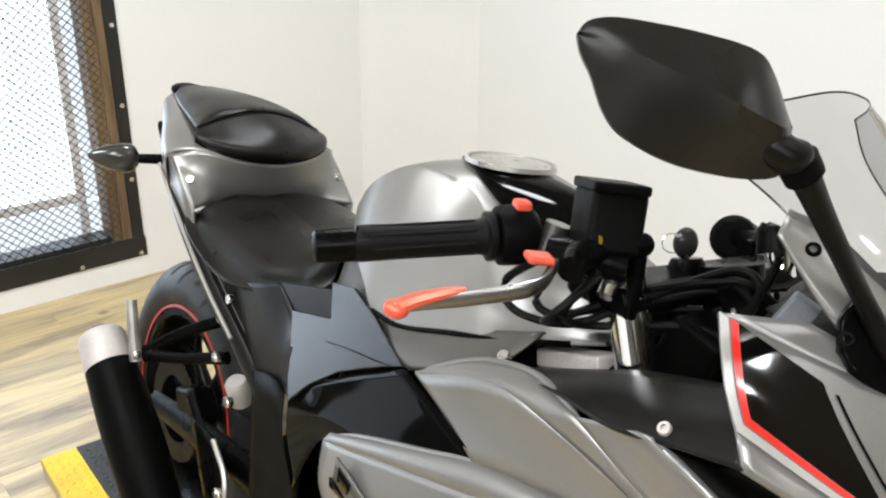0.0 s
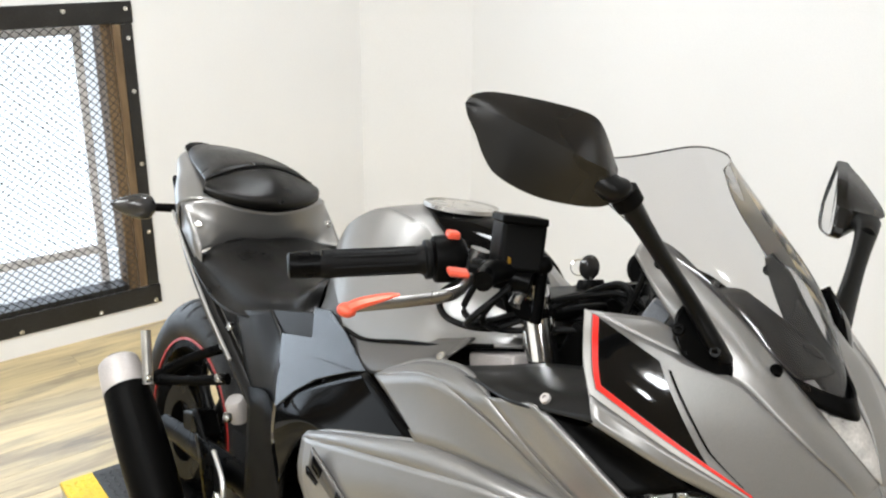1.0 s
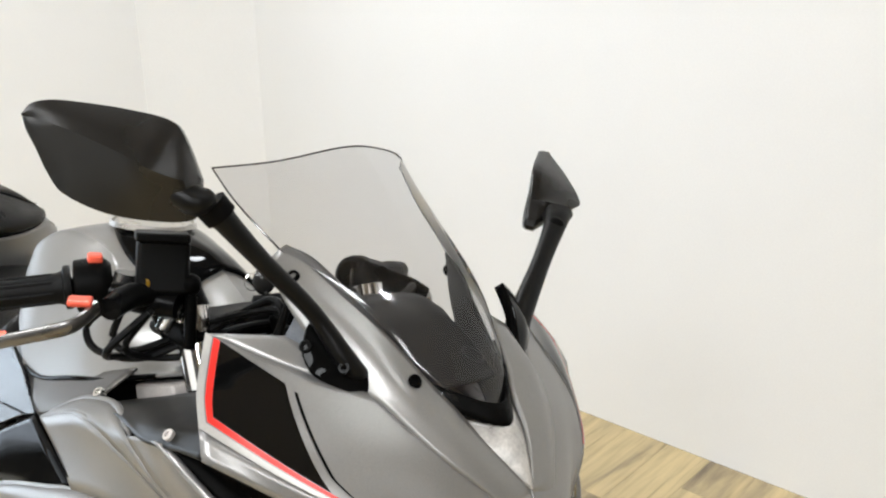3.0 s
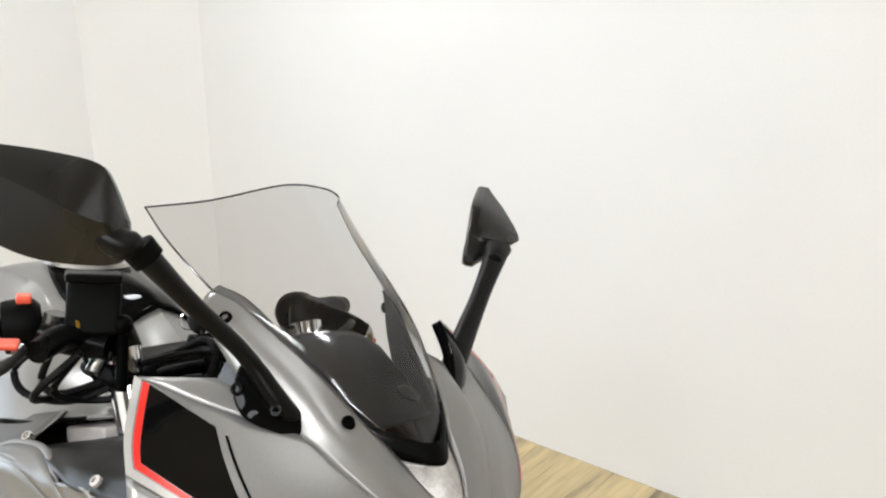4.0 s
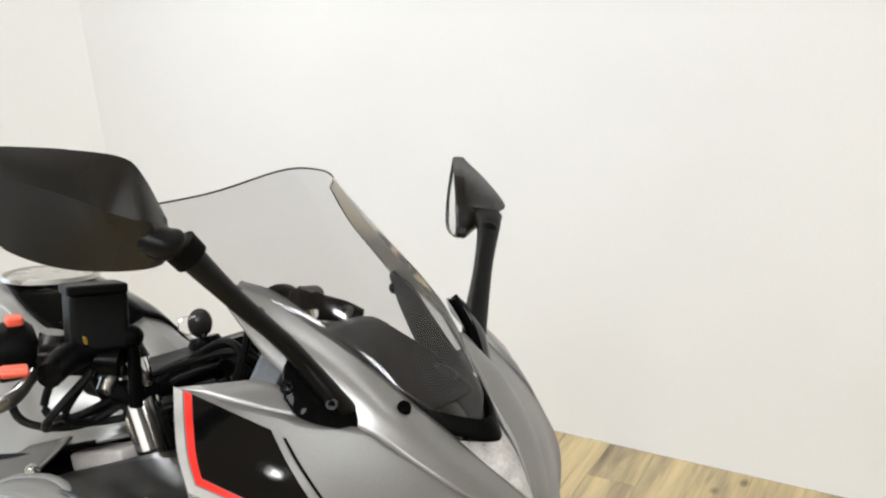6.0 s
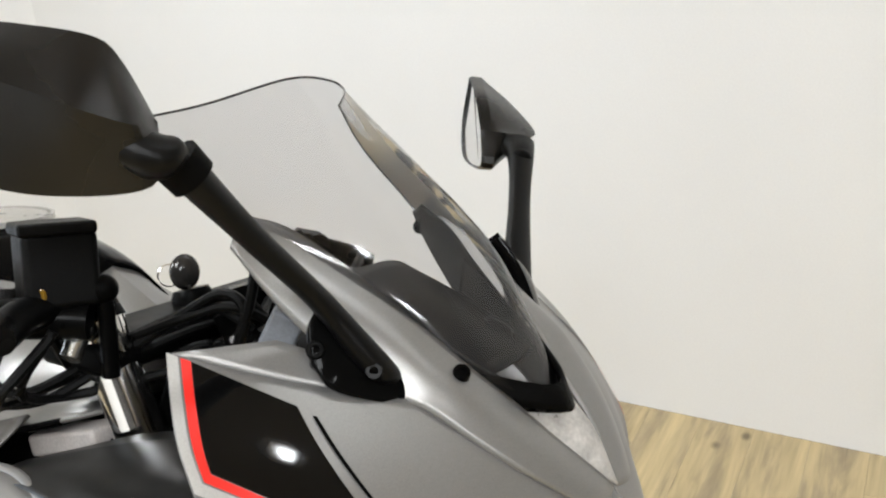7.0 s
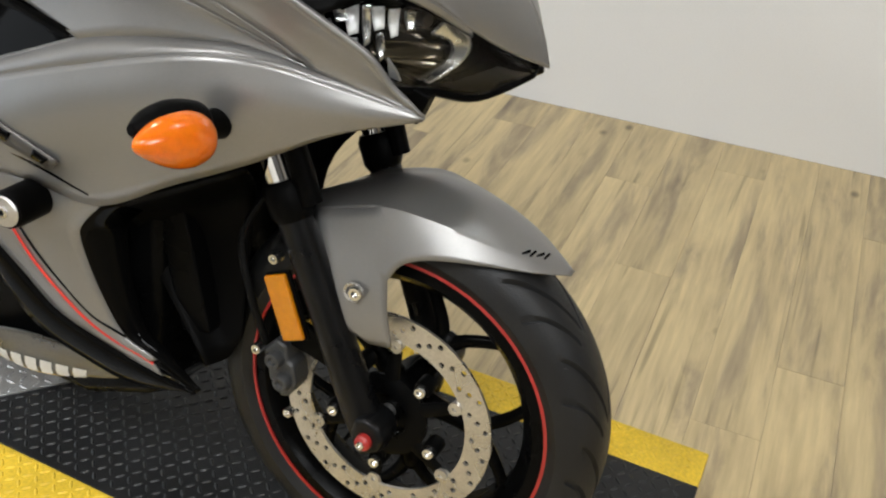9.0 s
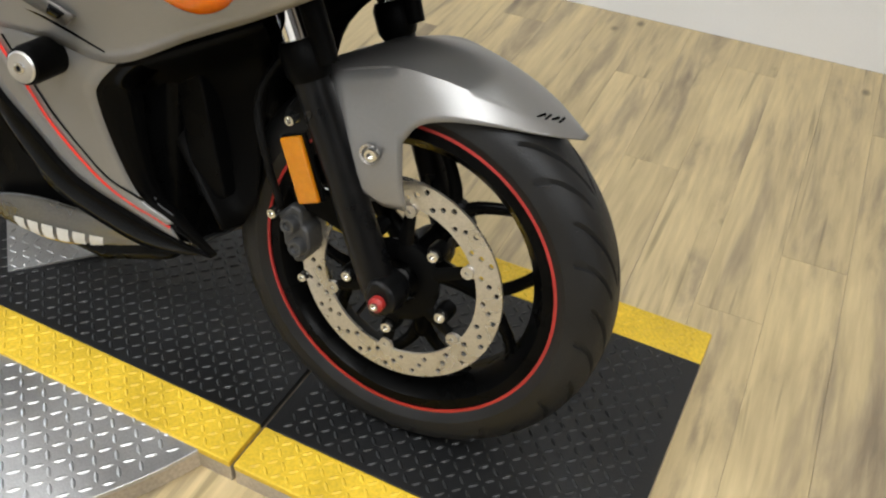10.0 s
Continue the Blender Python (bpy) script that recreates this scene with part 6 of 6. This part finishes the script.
# ---- handlebars and controls ----
bars = empty("handlebar")
bars.parent = bike
bars["label"] = "black clip-on handlebars with red switches and levers"
part("top_yoke", prism([(-0.380, 0.957), (-0.35, 0.975), (-0.305, 0.975), (-0.290, 0.958), (-0.30, 0.947), (-0.370, 0.947)], -0.157, 0.157), BLACKMETAL, bars, "black top yoke", bevel=0.008)
for y in (-1, 1):
    drop = Vector((0, 0, 0)) if y < 0 else Vector((-0.02, 0, -0.033))
    e, i = Vector((-0.487, y * 0.372, 0.972)) + drop, Vector((-0.405, y * 0.20, 1.000)) + drop
    d = (i - e).normalized()
    root = Vector((-0.31, y * 0.14, 1.003))
    part("bar", tube([e + d * 0.02, i, root], 0.011, 12, 0), BLACKMETAL, bars)
    grip = part("grip", tube([e + d * 0.034, e + d * 0.04, e + d * 0.10, e + d * 0.150, e + d * 0.157, e + d * 0.164], [0.0165, 0.0175, 0.0162, 0.0172, 0.024, 0.024], 20, 3), GRIP, bars, "ribbed black rubber grip")
    for k in range(8):
        a = 2 * math.pi * k / 8
        o = d.orthogonal().normalized()
        w = d.cross(o)
        q = (o * math.cos(a) + w * math.sin(a)) * 0.0163
        part("rib", tube([e + d * 0.045 + q, e + d * 0.145 + q], 0.0018, 6, 0), GRIP, bars)
    part("bar_end", tube([e - d * 0.008, e - d * 0.006, e + d * 0.012, e + d * 0.03], [0.012, 0.0155, 0.0165, 0.0165], 18, 0), BLACKMETAL, bars, "shiny black bar end")
    sw = e + d * 0.185
    part("switch_box", tube([sw - d * 0.018, sw - d * 0.014, sw + d * 0.012, sw + d * 0.022], [0.026, 0.029, 0.029, 0.021], 20, 3), PLASTIC, bars, "black switch housing")
    if y < 0:
        part("kill_switch", block(sw + Vector((0.004, 0, 0.031)), (0.018, 0.016, 0.010), (0, 0, y * 25)), REDANO, bars, "red engine switch", smooth=False, bevel=0.003)
    piv = Vector((-0.297, -0.252, 1.005)) if y < 0 else Vector((-0.345, 0.225, 0.968))
    part("master_cylinder", tube([piv + Vector((0.0, -y * 0.008, 0)), piv + Vector((-0.02, -y * 0.04, 0.004)), piv + Vector((-0.025, -y * 0.085, 0.006))], [0.012, 0.014, 0.012], 14, 3), BLACKMETAL, bars)
    lev = empty("brake_lever" if y < 0 else "clutch_lever")
    lev.parent = bike
    L = [piv + Vector((-0.012, 0, 0.0)), piv + Vector((0.0, y * 0.03, -0.012)), piv + Vector((-0.022, y * 0.07, -0.025)), Vector((-0.352, y * 0.362, 0.965)) if y < 0 else Vector((-0.380, 0.318, 0.924)), Vector((-0.362, y * 0.374, 0.958)) if y < 0 else Vector((-0.390, 0.330, 0.917))]
    part("blade", tube(L, [0.009, 0.0082, 0.0075, 0.0065, 0.005], 10, 5, 0.55, side=(0.2, 0, 1)), GUNMETAL, lev, "silver machined lever blade")
    if y < 0:
        part("red_edge", tube([L[2] * 0.75 + L[3] * 0.25 + Vector((0.0, 0, 0.008)), (L[2] + L[3]) / 2 + Vector((0, 0, 0.0075)), L[3] + Vector((0, 0, 0.004)), L[4] + Vector((0, 0, 0.001))], [0.002, 0.0045, 0.0065, 0.007], 8, 4, 1.2), REDANO, lev, "red anodised lever extension")
    part("red_tip", ball(L[4], (0.012, 0.0105, 0.008) if y < 0 else (0.008, 0.007, 0.006)), REDANO, lev, "red ball tip")
    part("adjuster", block(piv + Vector((-0.018, y * 0.014, 0.006)), (0.024, 0.024, 0.007) if y < 0 else (0.016, 0.014, 0.005), (0, 0, y * 30)), REDANO, lev, "red lever adjuster", smooth=False, bevel=0.003)

res = empty("brake_reservoir")
res.parent = bike
res["label"] = "square black brake fluid reservoir"
part("body", block((-0.331, -0.168, 1.036), (0.054, 0.054, 0.058), (0, -8, -28)), GRIP, res, smooth=False, bevel=0.006, segs=3)
part("lid", block((-0.334, -0.168, 1.067), (0.056, 0.056, 0.010), (0, -8, -28)), GRIP, res, smooth=False, bevel=0.003, segs=3)
part("sight_glass", lathe([(0, 0.002), (0.007, 0.002), (0.008, 0)], (-0.318, -0.196, 1.022), (0.4, -1, 0), 14), SIGHT, res, "amber sight glass")

key = empty("ignition_key")
key.parent = bike
part("lock", lathe([(0, 0.012), (0.016, 0.012), (0.019, 0.006), (0.019, -0.02)], (-0.333, -0.022, 0.975), (-0.3, 0, 1), 20), BLACKMETAL, key, "black ignition lock")
part("blade", block((-0.336, -0.023, 0.984), (0.003, 0.009, 0.014), (0, -17, 60)), ALU, key, smooth=False)
part("bow", ball((-0.340, -0.025, 1.002), (0.006, 0.0140, 0.0165), (0, -12, -30)), SMOKE, key, "black key bow")
part("key_ring", lathe([(0.0095, 0.0007), (0.0107, 0), (0.0095, -0.0007)], (-0.350, -0.034, 0.999), (0.5, -0.6, 0.2), 20, True), CHROME, key)

part("master_body", tube([(-0.362, -0.205, 1.000), (-0.335, -0.19, 1.000), (-0.300, -0.165, 0.998)], [0.013, 0.016, 0.014], 14, 4), BLACKMETAL, bars, "black master cylinder")
part("clamp", tube([(-0.375, -0.19, 0.99), (-0.372, -0.186, 1.02)], 0.013, 12, 0), GUNMETAL, bars, "dark metal bar clamp")
part("banjo_bolt", lathe([(0, 0.02), (0.008, 0.02), (0.009, 0.0), (0.012, 0.0), (0.012, -0.006)], (-0.312, -0.166, 0.985), (0.2, -0.6, -0.7), 12), BOLT, bars, "silver banjo bolt")
mount = part("ball_mount", tube([(-0.297, -0.150, 0.950), (-0.298, -0.151, 1.005), (-0.299, -0.152, 1.012)], [0.007, 0.0065, 0.006], 12, 3), BLACKMETAL, bars, "black ball mount")
part("ball", ball((-0.299, -0.152, 1.021), (0.0115, 0.0115, 0.0115)), PLASTIC, bars, "black ball")
for y in (-1, 1):
    part("lower_yoke", prism([(-0.29, 0.80), (-0.20, 0.83), (-0.16, 0.79), (-0.22, 0.755), (-0.29, 0.765)], y * 0.02, y * 0.15), BLACKMETAL, bars, bevel=0.008)
part("clutch_perch", tube([(-0.372, 0.160, 0.988), (-0.345, 0.180, 0.982), (-0.318, 0.205, 0.975), (-0.300, 0.222, 0.968)], [0.020, 0.018, 0.015, 0.010], 14, 4, 0.8), PLASTIC, bars, "black clutch perch and switch body")
part("perch_clamp", block((-0.352, 0.172, 0.998), (0.030, 0.026, 0.016), (0, 10, 35)), BLACKMETAL, bars, "black perch clamp", smooth=False, bevel=0.003)
part("clutch_cable", tube([(-0.318, 0.205, 0.978), (-0.280, 0.170, 0.990), (-0.250, 0.110, 0.985), (-0.235, 0.060, 0.960)], 0.0045, 10, 6), GRIP, bars, "black clutch cable")
part("wiring_box", block((-0.235, -0.03, 0.935), (0.07, 0.10, 0.05), (0, 18, 0)), PLASTIC, bars, "black wiring box", smooth=False, bevel=0.008)
part("wiring_box", block((-0.27, -0.075, 0.905), (0.06, 0.06, 0.09), (0, 18, 10)), PLASTIC, bars, "black wiring box", smooth=False, bevel=0.008)
CABLES = ([(-0.375, -0.20, 0.985), (-0.40, -0.215, 0.955), (-0.385, -0.21, 0.930), (-0.34, -0.18, 0.930), (-0.31, -0.13, 0.958), (-0.262, -0.10, 0.998), (-0.225, -0.10, 1.018), (-0.205, -0.10, 1.010), (-0.208, -0.10, 0.985), (-0.228, -0.09, 0.955)],
          [(-0.36, -0.195, 0.985), (-0.37, -0.20, 0.945), (-0.345, -0.185, 0.938), (-0.315, -0.125, 0.966), (-0.275, -0.10, 0.990), (-0.24, -0.09, 1.000), (-0.212, -0.08, 0.985)],
          [(-0.345, -0.17, 0.985), (-0.335, -0.15, 0.945), (-0.31, -0.13, 0.955), (-0.28, -0.06, 0.972), (-0.26, 0.02, 0.965)],
          [(-0.198, -0.10, 1.046), (-0.194, -0.10, 1.040), (-0.200, -0.10, 1.012), (-0.212, -0.10, 0.980), (-0.222, -0.09, 0.95)],
          [(-0.30, -0.20, 0.995), (-0.315, -0.235, 0.955), (-0.345, -0.205, 0.935), (-0.345, -0.13, 0.938), (-0.28, -0.06, 0.955)],
          [(-0.31, -0.19, 0.995), (-0.325, -0.21, 0.950), (-0.33, -0.16, 0.930), (-0.27, -0.10, 0.945), (-0.20, -0.05, 0.94)],
          [(-0.30, -0.12, 0.975), (-0.255, -0.10, 0.996), (-0.22, -0.09, 1.005), (-0.19, -0.06, 0.98)],
          [(-0.34, 0.13, 0.965), (-0.30, 0.06, 0.975), (-0.25, -0.02, 0.985), (-0.21, -0.08, 0.97)])
for line in CABLES:
    part("cable", tube(line, 0.0042, 8, 6), GRIP, bars, "black control cable")
part("cable_guide", prism([(-0.262, 0.985), (-0.222, 1.008), (-0.204, 0.996), (-0.214, 0.955), (-0.235, 0.945)], -0.075, -0.069), PLASTIC, bars, "black triangular cable plate", bevel=0.002)
for x, z in ((-0.236, 0.972), (-0.224, 0.966)):
    screw(bars, (x, -0.077, z), (0, -1, 0), 0.0035, 0.002)
part("relay", block((-0.162, -0.108, 1.000), (0.026, 0.016, 0.036), (8, 24, 30)), RELAY, bars, "pale grey plastic relay", smooth=False, bevel=0.003)


# ---- each assembly becomes a part with its main mesh at the head ----
def head(assembly, main):
    """Puts the assembly's main mesh in the place of its empty; the other meshes become its sub-parts."""
    lead = next(o for o in assembly.children if o.name.split(".")[0] == main)
    meshes = [o for o in assembly.children_recursive if o is not lead]
    name, label = assembly.name.split(".")[0], assembly.get("label", "")
    for o in meshes:
        o.parent = lead
    lead.parent = bike
    if label:
        lead["label"] = label
    bpy.data.objects.remove(assembly)
    lead.name = name


MAIN = {"front_wheel": "rim", "rear_wheel": "rim", "fork_leg": "outer_tube", "front_mudguard": "shell", "brake_caliper": "body", "side_reflector": "lens", "upper_cowl": "cowl_half",
        "instrument_panel": "housing", "mirror": "shell", "headlight": "lens", "side_fairing": "main_panel", "turn_signal": "lens", "engine_and_inner_panel": "engine_block", "belly_pan": "pan_half",
        "crash_slider": "puck", "fuel_tank": "shell", "rider_seat": "cushion", "pillion_seat": "front_pad", "tail_cowl": "shell", "side_cover": "cover", "swingarm": "arm", "exhaust": "can",
        "passenger_peg": "bracket_arm", "heel_guard": "plate", "handlebar": "top_yoke", "brake_lever": "blade", "clutch_lever": "blade", "brake_reservoir": "body", "ignition_key": "lock"}
for ob in [o for o in bike.children if o.type == "EMPTY"]:
    kind = ob.name.split(".")[0]
    main = "lamp" if kind == "turn_signal" and not any(c.name.split(".")[0] == "lens" for c in ob.children) else MAIN[kind]
    head(ob, main)

# ---- tread studs and floor planks ----
def studs(name, parent, mat, inside, box, pitch=0.0195, z=0.0, size=(0.0095, 0.0031, 0.0022)):
    """Low lozenges set crosswise, all over a sheet, in one joined part."""
    x0, x1, y0, y1 = box
    verts, faces = [], []
    L, W, H = size
    for i in range(int((x1 - x0) / pitch) + 1):
        for j in range(int((y1 - y0) / pitch) + 1):
            x, y = x0 + (i + 0.5) * pitch, y0 + (j + 0.5) * pitch
            if not inside(x, y):
                continue
            a = math.pi / 4 if (i + j) % 2 else -math.pi / 4
            c, s = math.cos(a), math.sin(a)
            k = len(verts)
            for px, py, pz in ((-L, 0, 0), (-L * 0.4, -W, 0), (L * 0.4, -W, 0), (L, 0, 0), (L * 0.4, W, 0), (-L * 0.4, W, 0), (-L * 0.5, 0, H), (L * 0.5, 0, H)):
                verts.append((x + px * c - py * s, y + px * s + py * c, z + pz))
            faces += [(k, k + 1, k + 6), (k + 1, k + 2, k + 7, k + 6), (k + 2, k + 3, k + 7), (k + 3, k + 4, k + 7), (k + 4, k + 5, k + 6, k + 7), (k + 5, k, k + 6)]
    me = bpy.data.meshes.new(name)
    me.from_pydata(verts, [], faces)
    ob = link_part(name, me, mat, parent)
    ob["kind"] = "stuff"
    return ob


for ob, x0, x1 in ((mat_front, M_CUT + 0.006, M_X1), (mat_rear, M_X0, M_CUT - 0.006)):
    ok = lambda x, y: x0 + 0.012 < x < x1 - 0.012
    studs("rubber_studs", ob, MAT, ok, (x0, x1, M_Y0 + YW + 0.009, M_Y1 - YW - 0.009))
    for y0 in (M_Y0, M_Y1 - YW):
        studs("border_studs", ob, YELLOW, ok, (x0, x1, y0 + 0.0045, y0 + YW - 0.004), z=0.0005)
studs("plate_studs", turntable, PLATE, lambda x, y: math.hypot(x, y) < half - 0.01 and not gap[0] - 0.01 < y < gap[1] + 0.01, (-half, half, -half, half), 0.0235, 0.046, (0.0115, 0.0036, 0.0018))
studs("plate_studs", pad, PLATE, lambda x, y: max(abs(x), abs(y)) < 0.085, (-0.095, 0.095, -0.095, 0.095), 0.022, 0.0055)

PW, PL = 0.135, 1.22
plank_meshes = {}


def plank_mesh(length):
    key_ = round(length, 2)
    if key_ not in plank_meshes:
        bm = bmesh.new()
        w, h, b = PW - 0.0005, length - 0.0005, 0.0006
        lo = [bm.verts.new((x * w / 2, y * h / 2, -0.004)) for x, y in ((-1, -1), (1, -1), (1, 1), (-1, 1))]
        mid = [bm.verts.new((v.co.x, v.co.y, -b * 0.6)) for v in lo]
        hi = [bm.verts.new((v.co.x - math.copysign(b, v.co.x), v.co.y - math.copysign(b, v.co.y), 0)) for v in lo]
        bm.faces.new(hi)
        for a, c in ((lo, mid), (mid, hi)):
            for k in range(4):
                bm.faces.new((a[k], a[(k + 1) % 4], c[(k + 1) % 4], c[k]))
        me = bpy.data.meshes.new("plank")
        bm.to_mesh(me)
        bm.free()
        me.materials.append(VINYLFLOOR)
        plank_meshes[key_] = me
    return plank_meshes[key_]


x = 0.366 - 24 * PW
row = 0
while x < EAST - 0.02:
    y = SOUTH - [1.06, 0.46, 0.85, 0.28, 0.072][row % 5]
    while y < NORTH - 0.001:
        a, b = max(y, SOUTH), min(y + PL, NORTH)
        if b - a > 0.02 and x + PW < EAST + PW:
            ob = new("plank", plank_mesh(b - a))
            ob.parent = floor
            ob.location = (x + PW / 2, (a + b) / 2, FLOOR_Z)
        y += PL
    x += PW
    row += 1
